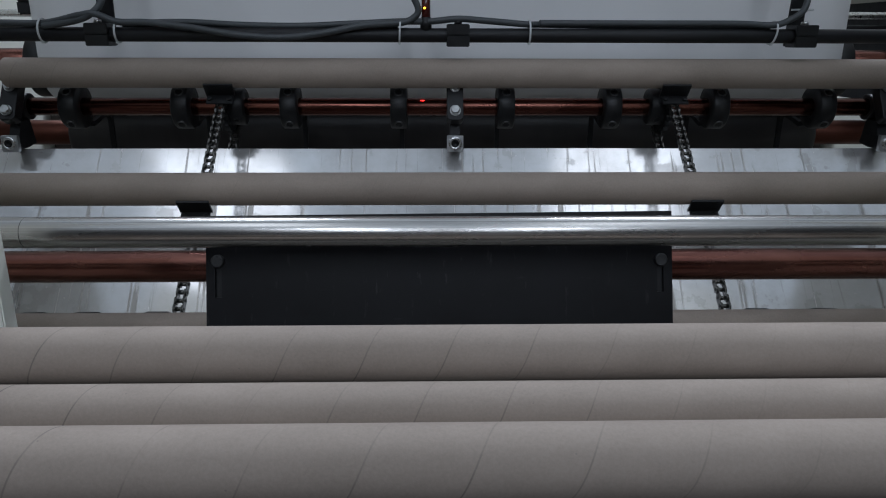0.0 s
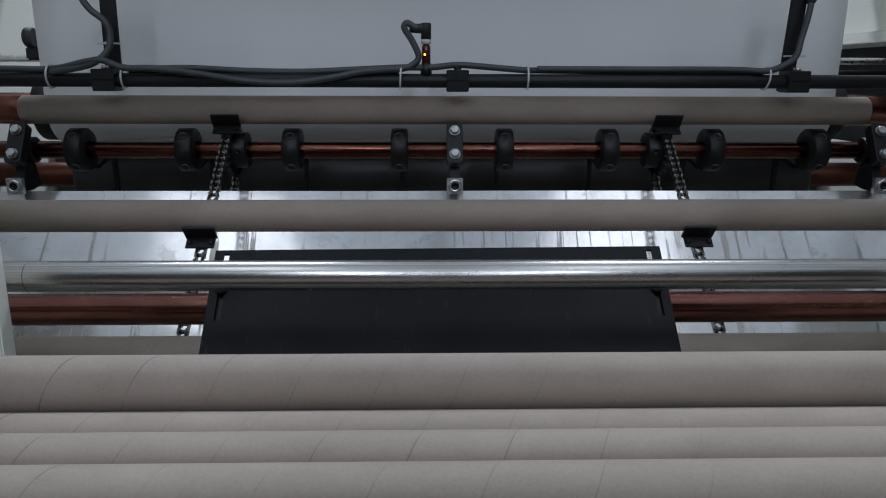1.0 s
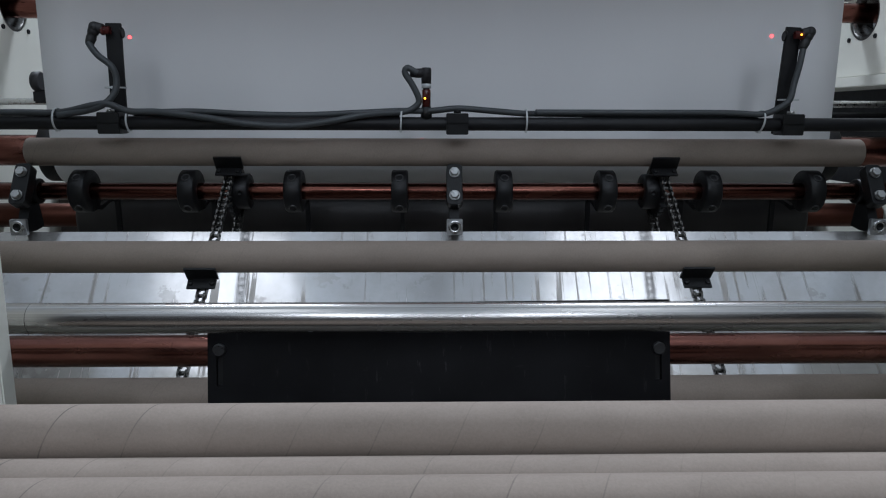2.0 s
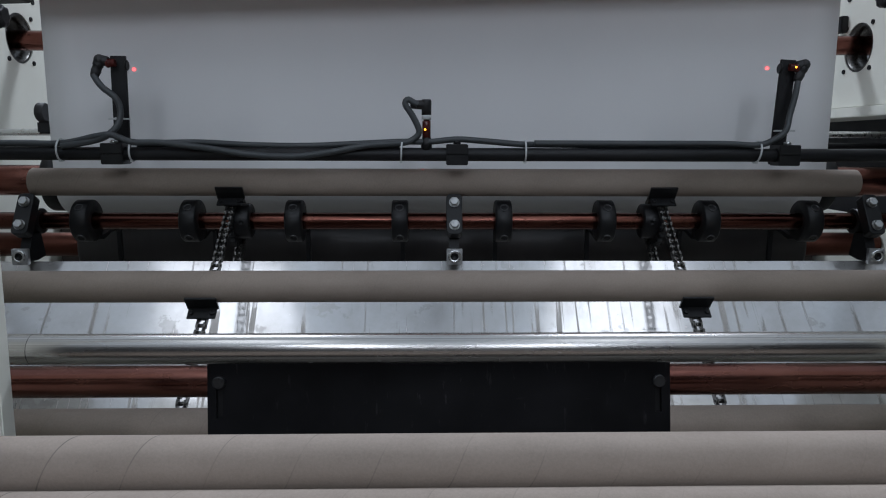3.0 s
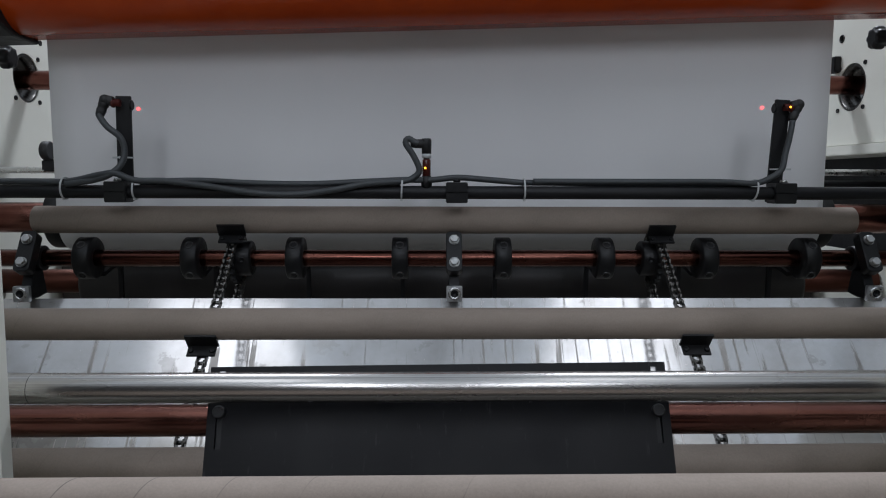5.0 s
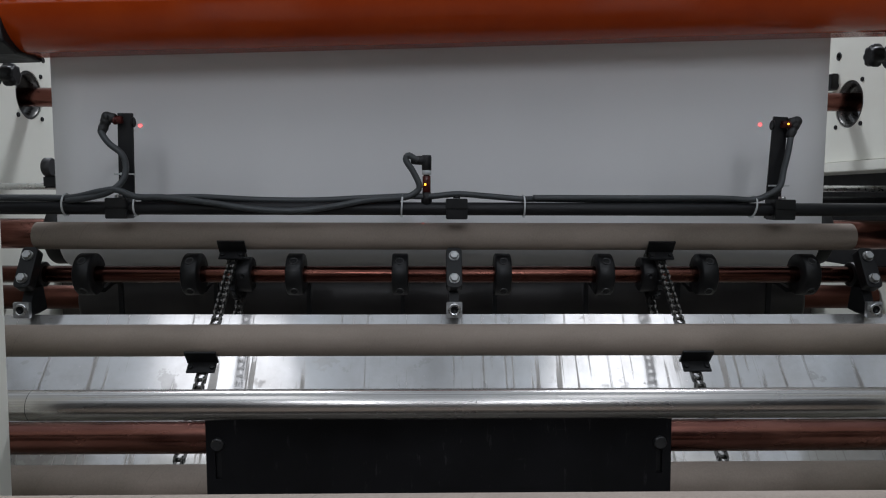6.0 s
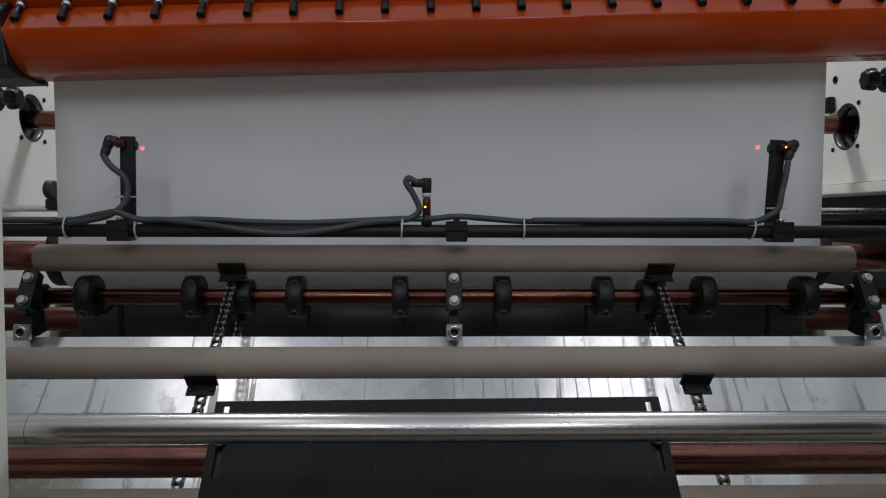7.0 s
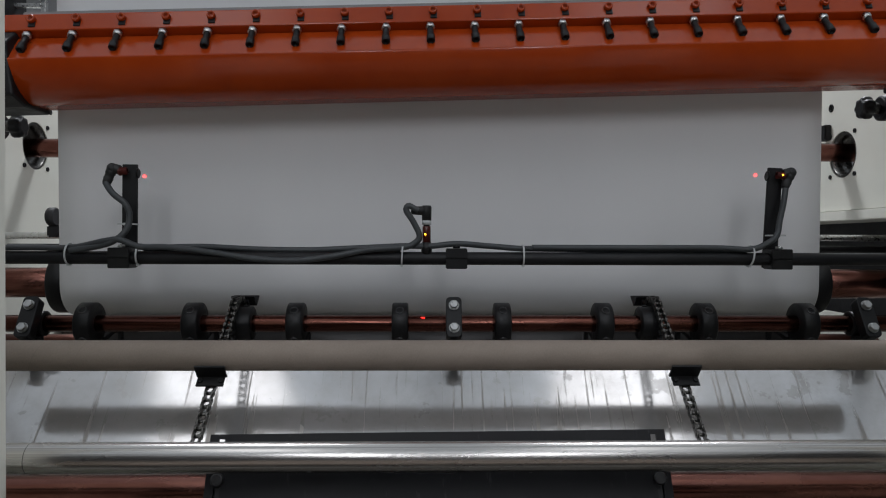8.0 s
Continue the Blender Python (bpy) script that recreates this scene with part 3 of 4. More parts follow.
def link_mesh(outer):
    bm = bm_new()
    gap = 0.0062 if outer else 0.0044
    for side in (-1, 1):
        n = 10
        ol = []
        for k in range(n + 1):
            a = math.pi / 2 + math.pi * k / n
            ol.append((-PITCH / 2 + 0.0053 * math.cos(a), 0.0053 * math.sin(a)))
        ol.append((0, -0.0042))
        for k in range(n + 1):
            a = -math.pi / 2 + math.pi * k / n
            ol.append((PITCH / 2 + 0.0053 * math.cos(a), 0.0053 * math.sin(a)))
        ol.append((0, 0.0042))
        x = side * gap
        prism(bm, ol, x - 0.0007, x + 0.0007)
    for e in (-1, 1):
        m = pose(0, e * PITCH / 2, 0)
        if outer:
            lathe(bm, [(-0.0082, 0.0018), (0.0082, 0.0018)], 10, m)
        else:
            lathe(bm, [(-0.0037, 0.0029), (0.0037, 0.0029)], 12, m)
    return mesh_of(bm, "link", CHAIN)


INNER_LINK, OUTER_LINK = link_mesh(False), link_mesh(True)


def carrier_mesh():
    """Angle plate screwed to the chain: a strip across it and a flange that carries the core."""
    bm = bm_new()
    box(bm, (0, -0.008, 0.009), (0.041, 0.018, 0.003), 0.0008)
    prism(bm, [(0.001, 0.0075), (0.004, 0.0075), (0.004, 0.0315), (0.001, 0.0315)], -0.0225, 0.0225)
    box(bm, (0, -0.006, 0.005), (0.020, 0.010, 0.007))
    return mesh_of(bm, "carrier_plate", BLACK)


CARRIER = carrier_mesh()
bm = bm_new()
lathe(bm, [(0, 0.0042), (0.0022, 0.0040), (0.003, 0.003)], 14, pose(0, 0, 0, 0, -90, 0))
CARRIER_SCREW = mesh_of(bm, "carrier_screw", BLACK)
MOVING = []          # (object, length along the chain at rest)


def drive_chain(x):
    t = thing("conveyor_chain", x, 0, 0, "oiled steel roller chain with black carrier plates", "chain", "core conveyor chains")
    for k in range(LINKS):
        ob = part("link", INNER_LINK if k % 2 else OUTER_LINK, None, t)
        MOVING.append((ob, (k + 0.5) * PITCH))
    for k in (-2, -1, 0, 1, 2):
        ob = part("carrier_plate", CARRIER, None, t, "black angle carrier plate")
        MOVING.append((ob, 0.237 * k - 0.004 - (0.010, -0.002)[k < 1]))
        for sx in (-0.0155, 0.0155):
            part("carrier_screw", CARRIER_SCREW, None, ob, m=pose(sx, -0.008, 0.0105))
    return t


for x in CHAIN_X:
    drive_chain(x)

SPROCKETS = []


def sprocket(x, centre, wheel, n):
    t = thing("sprocket", x, centre.y, centre.z, "black toothed chain sprocket on the copper-toned shaft", "sprocket", "sprockets")
    bm = bm_new()
    ol = []
    for k in range(n):
        for f, r in ((0.0, wheel - 0.0045), (0.25, wheel - 0.003), (0.42, wheel + 0.0025), (0.58, wheel + 0.0025), (0.75, wheel - 0.003)):
            a = 2 * math.pi * (k + f) / n
            ol.append((r * math.cos(a), r * math.sin(a)))
    prism(bm, ol, -0.0032, 0.0032)
    part("toothed_disc", bm, BLACK, t)
    inner = 1 if x < 0 else -1
    bm = bm_new()
    lathe(bm, [(inner * 0.003, 0.030), (inner * 0.024, 0.030), (inner * 0.026, 0.028), (inner * 0.026, 0.0145)], 36, close=False)
    part("hub", bm, BLACK, t)
    bm = bm_new()
    sockethead(bm, pose(inner * 0.015, 0, 0) @ pose(0, 0, 0, 0, 0, -90) @ pose(0.029, 0, 0), 0.005, 0.003)
    part("grub_screw", bm, BLACK, t)
    SPROCKETS.append((t, wheel))


for x in CHAIN_X:
    sprocket(x, TOP, WHEEL, 23)
    sprocket(x, LOW, LOW_WHEEL, 44)


# ---- board cores ----
CORE_R = 0.0232


def core(name_label, x, y, z, material, spin=0.0):
    bm = bm_new()
    h = 0.699
    lathe(bm, [(-h, CORE_R - 0.0022), (-h, CORE_R - 0.0004), (-h + 0.0006, CORE_R), (-0.4, CORE_R), (0.0, CORE_R), (0.4, CORE_R), (h - 0.0006, CORE_R), (h, CORE_R - 0.0004), (h, CORE_R - 0.0022),
               (0.3, CORE_R - 0.0022), (-0.3, CORE_R - 0.0022), (-h, CORE_R - 0.0022)], 56, close=False)
    ob = part("cardboard_core", bm, material)
    ob.matrix_basis = pose(x, y, LEVEL + z, spin)
    return tagged(ob, name_label, "cardboard tube", "cardboard cores")


CORE_X = -0.007
core_top = core("grey-brown cardboard core resting on the upper chain carriers", CORE_X, 1.325, -0.0755, BOARD_FAINT)
core_mid = core("grey-brown cardboard core riding up on the chain carriers", CORE_X, 1.1287, -0.2175, BOARD_FAINT)
core_low = core("grey-brown cardboard core waiting low on the chain carriers", CORE_X, 0.9498, -0.373, BOARD_FAINT)
near_a = core("spiral-wound cardboard core lying highest in the feed tray", -0.02, 0.645, -0.269, BOARD)
near_b = core("spiral-wound cardboard core wedged low in the feed tray", 0.01, 0.606, -0.298, BOARD)
near_c = core("spiral-wound cardboard core rolled up in the feed tray", -0.01, 0.549, -0.280, BOARD)
near_d = core("spiral-wound cardboard core lying at the front of the feed tray", 0.015, 0.478, -0.264, BOARD)


def feed_tray():
    t = thing("feed_tray", -0.007, 0.55, -0.33, "dark steel core feed tray with upright side cheeks", "tray")
    bm = bm_new()
    prism(bm, [(0.118, 0.010), (0.118, 0.014), (0.080, 0.034), (0.060, 0.006), (0.03, 0.003), (-0.03, 0.022), (-0.14, 0.034), (-0.165, 0.062), (-0.171, 0.060), (-0.146, 0.028), (-0.03, 0.014), (0.03, -0.003), (0.085, 0.004)], -0.70, 0.70)
    part("tray_floor", bm, BLACK_PAINT, t)
    for s in (-1, 1):
        bm = bm_new()
        prism(bm, [(0.12, -0.03), (0.12, 0.05), (-0.17, 0.07), (-0.15, 0.02)], s * 0.735, s * 0.742)
        part("side_cheek", bm, BLACK_PAINT, t)
        bm = bm_new()
        box(bm, (s * 0.60, -0.1, -0.51), (0.05, 0.05, 1.02), 0.003)
        part("leg", bm, BLACK_PAINT, t)


feed_tray()


def lower_shaft():
    """Lower sprocket shaft whose collars show as dark humps over the waiting core."""
    t = thing("hump_shaft", 0, 1.02, -0.4215, "black collars on a low cross shaft behind the waiting core", "shaft")
    bm = bm_new()
    rod(bm, -0.78, 0.78, 0.012, 24)
    part("shaft", bm, COPPER_DARK, t)
    bm = bm_new()
    lathe(bm, [(-0.015, 0.012), (-0.015, 0.032), (-0.013, 0.034), (0.013, 0.034), (0.015, 0.032), (0.015, 0.012)], 40, close=False)
    ring = mesh_of(bm, "collar", BLACK)
    for x in (-0.580, -0.508, -0.414, 0.412, 0.506):
        part("collar", ring, None, t, m=pose(x, 0, 0))


lower_shaft()


# ---- steel tube and rocking flap ----
def steel_tube():
    t = thing("steel_tube", 0, 0.764, -0.2052, "bright drawn steel cross tube with fine drawing lines", "tube")
    bm = bm_new()
    rod(bm, -0.70, 0.70, 0.0145, 56, 0.0006)
    part("tube", bm, CHROME, t)
    bm = bm_new()
    lathe(bm, [(-0.4192, 0.0144), (-0.4186, 0.01465), (-0.4180, 0.0144)], 56, close=False)
    part("end_score", bm, CHAIN, t)


steel_tube()

FLAP_Y, FLAP_Z = 0.855, -0.268


def rocking_flap():
    t = thing("rocking_flap", -0.0315, FLAP_Y, FLAP_Z, "black steel rocking flap bolted to a copper-toned shaft", "flap")
    bm = bm_new()
    rod(bm, -0.66, 0.72, 0.0172, 48)
    part("shaft", bm, COPPER, t, "copper-toned polished shaft")
    w, d, th = 0.2425, 0.0365, 0.004
    slots = [(sx * 0.2300, z0, z1) for sx in (-1, 1) for z0, z1 in ((0.033, 0.050), (-0.030, 0.004))]
    bm = bm_new()
    xs = sorted({-w, w} | {sx + k * 0.0033 for sx, _, _ in slots for k in (-1, 1)})
    zs = sorted({-0.105, 0.0545} | {z for _, a, b in slots for z in (a, b)})
    for i in range(len(xs) - 1):
        for j in range(len(zs) - 1):
            cx, cz = (xs[i] + xs[i + 1]) / 2, (zs[j] + zs[j + 1]) / 2
            if any(abs(cx - sx) < 0.0033 and a < cz < b for sx, a, b in slots):
                continue
            q = [(xs[i], zs[j]), (xs[i + 1], zs[j]), (xs[i + 1], zs[j + 1]), (xs[i], zs[j + 1])]
            for y in (-d, -d + th):
                bm.faces.new([bm.verts.new((a, y, b)) for a, b in q])

            def solid(a, b):
                return (-w < a < w) and (-0.105 < b < 0.0545) and not any(abs(a - sx) < 0.0033 and p < b < r for sx, p, r in slots)
            for (dx, dz), (e0, e1) in (((1, 0), (1, 2)), ((-1, 0), (3, 0)), ((0, 1), (2, 3)), ((0, -1), (0, 1))):
                hx, hz = (xs[i + 1] - xs[i]) / 2 + 1e-4, (zs[j + 1] - zs[j]) / 2 + 1e-4
                if not solid(cx + dx * hx, cz + dz * hz):
                    A, B = q[e0], q[e1]
                    bm.faces.new([bm.verts.new(v) for v in ((A[0], -d, A[1]), (B[0], -d, B[1]), (B[0], -d + th, B[1]), (A[0], -d + th, A[1]))])
    bmesh.ops.remove_doubles(bm, verts=bm.verts[:], dist=1e-6)
    part("flap_plate", bm, FLAP, t, "scratched black flap plate", m=pose(0, 0, 0, 0, -0.5, 0))
    for sx in (-1, 1):
        bm = bm_new()
        box(bm, (sx * 0.2300, -0.0155, -0.014), (0.022, 0.033, 0.062), 0.002)
        part("clamp_block", bm, BLACK, t)
        bm = bm_new()
        lathe(bm, [(0, 0.0068), (0.0035, 0.0068), (0.0048, 0.0055)], 18, pose(sx * 0.2300, -d, 0.0055) @ pose(0, 0, 0, 0, 0, -90))
        part("bolt", bm, BOLT, t, "black bolt head")
    return t


def flap_mat():
    m, nt, b = mat("scratched_black_steel", (0.006, 0.006, 0.007), 0.42, 0.0)
    scr = noise_of(nt, coords(nt, (110, 110, 22)), 1.0, 5, 0.65)
    scr2 = noise_of(nt, coords(nt, (9, 60, 60)), 3.0, 4, 0.6)
    big = noise_of(nt, coords(nt), 11.0, 5)
    base = mixed(nt, ramp(nt, big, 0.3, 0.7), (0.0034, 0.0034, 0.0040), (0.0078, 0.0077, 0.0092))
    b.inputs["Specular IOR Level"].default_value = 0.17
    marks = calc(nt, "MULTIPLY", calc(nt, "MAXIMUM", ramp(nt, scr, 0.605, 0.74), calc(nt, "MULTIPLY", ramp(nt, scr2, 0.70, 0.80), 0.4)), ramp(nt, big, 0.38, 0.62, 0.05, 0.62))
    nt.links.new(mixed(nt, marks, base, (0.085, 0.084, 0.086)), b.inputs["Base Color"])
    nt.links.new(ramp(nt, big, 0.3, 0.7, 0.34, 0.5), b.inputs["Roughness"])
    return m


FLAP = flap_mat()
flap = rocking_flap()


# ---- sensor bar with clamps, posts, sensors and cables ----
BAR_Y, BAR_Z = 1.275, -0.0270


def sensor_bar():
    t = thing("sensor_bar", 0, BAR_Y, BAR_Z, "black round cross bar for the sensors", "bar")
    bm = bm_new()
    rod(bm, -0.84, 0.84, 0.0108, 32)
    part("bar", bm, BLACK_PAINT, t)


sensor_bar()


def bar_clamp(x, tall):
    t = thing("bar_clamp", x, BAR_Y, BAR_Z, "black split clamp block on the sensor bar", "clamp", "bar clamps")
    bm = bm_new()
    box(bm, (0, 0, 0.0085), (0.035, 0.034, 0.0165), 0.0012)
    part("upper_half", bm, BLACK, t)
    bm = bm_new()
    box(bm, (0, 0, -0.0088), (0.035, 0.034, 0.0165), 0.0012)
    part("lower_half", bm, BLACK, t)
    bm = bm_new()
    lathe(bm, [(0, 0.006), (0.004, 0.006), (0.005, 0.0045)], 16, pose(0, -0.004, 0.017) @ pose(0, 0, 0, 0, -90, 0))
    part("clamp_screw", bm, STEEL if tall else BLACK, t)


for x, tall in ((-0.5485, 1), (0.0035, 0), (0.546, 1)):
    bar_clamp(x, tall)


def sensor_post(x, side):
    """Flat black post that holds an angled sensor near its top."""
    lean = 3.2 * side if side > 0 else 0.4
    t = thing("sensor_post", x, BAR_Y + 0.020, BAR_Z, "flat black sensor post standing on the bar", "post", "sensor posts")
    t.matrix_basis = t.matrix_basis @ pose(0, 0, 0, 0, lean, 0)
    bm = bm_new()
    box(bm, (0, 0, 0.070), (0.0250, 0.005, 0.172), 0.0008)
    part("post_plate", bm, BLACK_PAINT, t)
    bm = bm_new()
    lathe(bm, [(0, 0.0085), (side * -0.002, 0.0085), (side * -0.003, 0.007)], 20, pose(side * -0.0125, -0.002, 0.141))
    part("sensor_nose", bm, BLACK, t)


sensor_post(-0.5445, -1)
sensor_post(0.5415, 1)


def angled_sensor(x, y, z, side):
    t = thing("angled_sensor", x, y, z, "dark red photo sensor with a black angled plug", "sensor", "photo sensors")
    bm = bm_new()
    lathe(bm, [(-0.004 * side, 0.006), (side * 0.006, 0.006), (side * 0.006, 0.0078), (side * 0.009, 0.0078)], 20, pose(0, 0, 0))
    part("sensor_body", bm, RED_BODY, t, "dark red sensor body")
    bm = bm_new()
    lathe(bm, [(side * 0.007, 0.0068), (side * 0.009, 0.0080), (side * 0.018, 0.0080), (side * 0.020, 0.0070)], 20, pose(0, 0, 0, 0, -14 * side, 0))
    bmesh.ops.create_uvsphere(bm, u_segments=16, v_segments=10, radius=0.0088, matrix=pose(side * 0.020, -0.001, 0.0045))
    lathe(bm, [(0, 0.0086), (0.010, 0.0084), (0.011, 0.0074), (0.016, 0.0074), (0.017, 0.0080), (0.026, 0.0068), (0.029, 0.0055)], 20, pose(side * 0.020, 0, 0.0045) @ pose(0, 0, 0, 0, 112, 0))
    part("angled_plug", bm, RUBBER, t, "black angled cable plug")
    bm = bm_new()
    bmesh.ops.create_uvsphere(bm, u_segments=12, v_segments=8, radius=0.0017)
    part("indicator", bm, AMBER if side > 0 else RED_BODY, t, "", m=pose(side * 0.004, -0.0058, 0.0))


angled_sensor(-0.5470, BAR_Y + 0.006, 0.1165, -1)
angled_sensor(0.5500, BAR_Y + 0.006, 0.1150, 1)


def upright_sensor():
    t = thing("upright_sensor", -0.0462, BAR_Y, 0.0, "upright dark red photo sensor with black plug and amber light", "sensor", "photo sensors")
    up = pose(0, 0, 0, 0, -90, 0)
    bm = bm_new()
    lathe(bm, [(-0.020, 0.009), (-0.004, 0.009), (-0.003, 0.0075), (0.0, 0.0075)], 20, up)
    part("mount", bm, BLACK, t)
    bm = bm_new()
    lathe(bm, [(0.0, 0.0068), (0.026, 0.0068), (0.027, 0.006)], 20, up)
    part("sensor_body", bm, RED_BODY, t, "dark red sensor body")
    bm = bm_new()
    lathe(bm, [(0.029, 0.0078), (0.036, 0.0078)], 20, up)
    part("nut", bm, TIE, t, "pale threaded nut")
    bm = bm_new()
    lathe(bm, [(0.027, 0.005), (0.029, 0.005)], 16, up)
    lathe(bm, [(0.036, 0.0078), (0.058, 0.0082), (0.061, 0.007)], 20, up)
    lathe(bm, [(0.0, 0.008), (-0.020, 0.0072), (-0.030, 0.006)], 20, pose(0.004, 0, 0.0525))
    part("angled_plug", bm, RUBBER, t, "black angled cable plug")
    bm = bm_new()
    bmesh.ops.create_uvsphere(bm, u_segments=12, v_segments=8, radius=0.0019)
    part("indicator", bm, AMBER, t, "glowing amber indicator", m=pose(-0.002, -0.0058, 0.013))


upright_sensor()


def cable(label, pts, r=0.0052, ribs=0):
    bm = bm_new()
    sweep(bm, pts, r, 10, ribs)
    ob = part("cable", bm, CABLE, m=pose(0, 0, LEVEL))
    return tagged(ob, label, "cable", "sensor cables")


F, B = BAR_Y - 0.004, BAR_Y + 0.004
TOPZ = BAR_Z + 0.0155
cable("dark grey corrugated cable looping up to the upright sensor",
      [(-0.840, F, TOPZ), (-0.70, F, TOPZ + 0.001), (-0.63, F, TOPZ + 0.001), (-0.57, F - 0.012, TOPZ + 0.012), (-0.545, F - 0.014, TOPZ + 0.014), (-0.515, F - 0.010, TOPZ + 0.003), (-0.47, F - 0.008, TOPZ + 0.002), (-0.40, F - 0.012, TOPZ - 0.006),
       (-0.33, F - 0.013, TOPZ - 0.016), (-0.26, F - 0.013, TOPZ - 0.019), (-0.20, F - 0.012, TOPZ - 0.012), (-0.14, F - 0.008, TOPZ - 0.001), (-0.085, F - 0.003, TOPZ + 0.003), (-0.066, F, TOPZ + 0.010), (-0.058, F, TOPZ + 0.022),
       (-0.068, F, TOPZ + 0.045), (-0.080, F, TOPZ + 0.064), (-0.076, F, TOPZ + 0.072), (-0.066, F, TOPZ + 0.067), (-0.060, F, TOPZ + 0.064)], 0.0054, 340)
cable("dark grey cable lying along the sensor bar",
      [(-0.50, B, TOPZ + 0.001), (-0.42, B, TOPZ + 0.003), (-0.33, B, TOPZ - 0.001), (-0.24, B, TOPZ - 0.002), (-0.15, B, TOPZ + 0.002), (-0.085, B, TOPZ + 0.005), (-0.04, F, TOPZ + 0.005), (0.004, F, TOPZ + 0.009), (0.05, F, TOPZ + 0.006), (0.112, F, TOPZ + 0.001),
       (0.13, B, TOPZ + 0.001), (0.25, B, TOPZ), (0.38, B, TOPZ), (0.495, B, TOPZ)], 0.0050)
cable("second dark grey cable along the sensor bar",
      [(-0.515, B + 0.004, TOPZ - 0.001), (-0.40, B + 0.004, TOPZ - 0.002), (-0.30, B + 0.004, TOPZ - 0.005), (-0.20, B + 0.004, TOPZ - 0.004), (-0.09, B + 0.006, TOPZ)], 0.0050)
cable("dark grey cable rising to the angled sensor",
      [(-0.63, F - 0.004, TOPZ - 0.004), (-0.58, F - 0.010, TOPZ + 0.004), (-0.553, F - 0.014, TOPZ + 0.013), (-0.538, F - 0.006, TOPZ + 0.030), (-0.535, F, TOPZ + 0.052), (-0.541, F, TOPZ + 0.072), (-0.560, F, TOPZ + 0.088), (-0.571, F + 0.004, TOPZ + 0.100), (-0.5765, F + 0.006, TOPZ + 0.1085)], 0.0054, 340)
cable("dark grey cable curving up the leaning post",
      [(0.13, B - 0.006, TOPZ + 0.003), (0.30, B - 0.006, TOPZ + 0.003), (0.44, B - 0.006, TOPZ + 0.003), (0.495, F - 0.004, TOPZ + 0.001), (0.520, F - 0.008, TOPZ + 0.010), (0.538, F - 0.008, TOPZ + 0.024), (0.546, F - 0.002, TOPZ + 0.050), (0.553, F, TOPZ + 0.078), (0.5585, F + 0.004, TOPZ + 0.104)], 0.0050)


def cable_tie(x, z, tilt=0.0, r=0.0145, post=False):
    t = thing("cable_tie", x, BAR_Y - 0.001, z, "pale nylon cable tie round the cables", "cable tie", "cable ties")
    bm = bm_new()
    n = 36
    ring = []
    for k in range(n):
        a = 2 * math.pi * k / n
        c, s = math.cos(a), math.sin(a)
        ry, rz = (0.0168, 0.0172) if not post else (0.0140, 0.0140)
        ring.append([bm.verts.new((sx * 0.0013, (ry + e) * c, (rz + e) * s)) for sx, e in ((-1, 0), (1, 0), (1, 0.0013), (-1, 0.0013))])
    for k in range(n):
        p, q = ring[k], ring[(k + 1) % n]
        for i in range(4):
            bm.faces.new((p[i], p[(i + 1) % 4], q[(i + 1) % 4], q[i]))
    part("strap", bm, TIE, t)
    bm = bm_new()
    box(bm, (0, -0.006 if not post else -0.0135, -0.0172 if not post else 0), (0.0042, 0.005, 0.004), 0.0008)
    part("head", bm, TIE, t)
    if post:
        t.matrix_basis = pose(x, BAR_Y + 0.011, LEVEL + z, 0, 90, 0) @ Matrix.Diagonal((1, 1.0, 1.08, 1))
    else:
        t.matrix_basis = t.matrix_basis @ pose(0, 0, 0, 0, tilt, 0)


for x, z, tilt in ((-0.634, -0.0215, 0), (-0.5195, -0.0215, 3), (-0.0865, -0.022, 3), (0.1145, -0.022, 0), (0.4975, -0.022, 8)):
    cable_tie(x, z, tilt)
cable_tie(-0.5435, 0.0285, post=True)
cable_tie(0.547, 0.0130, post=True)


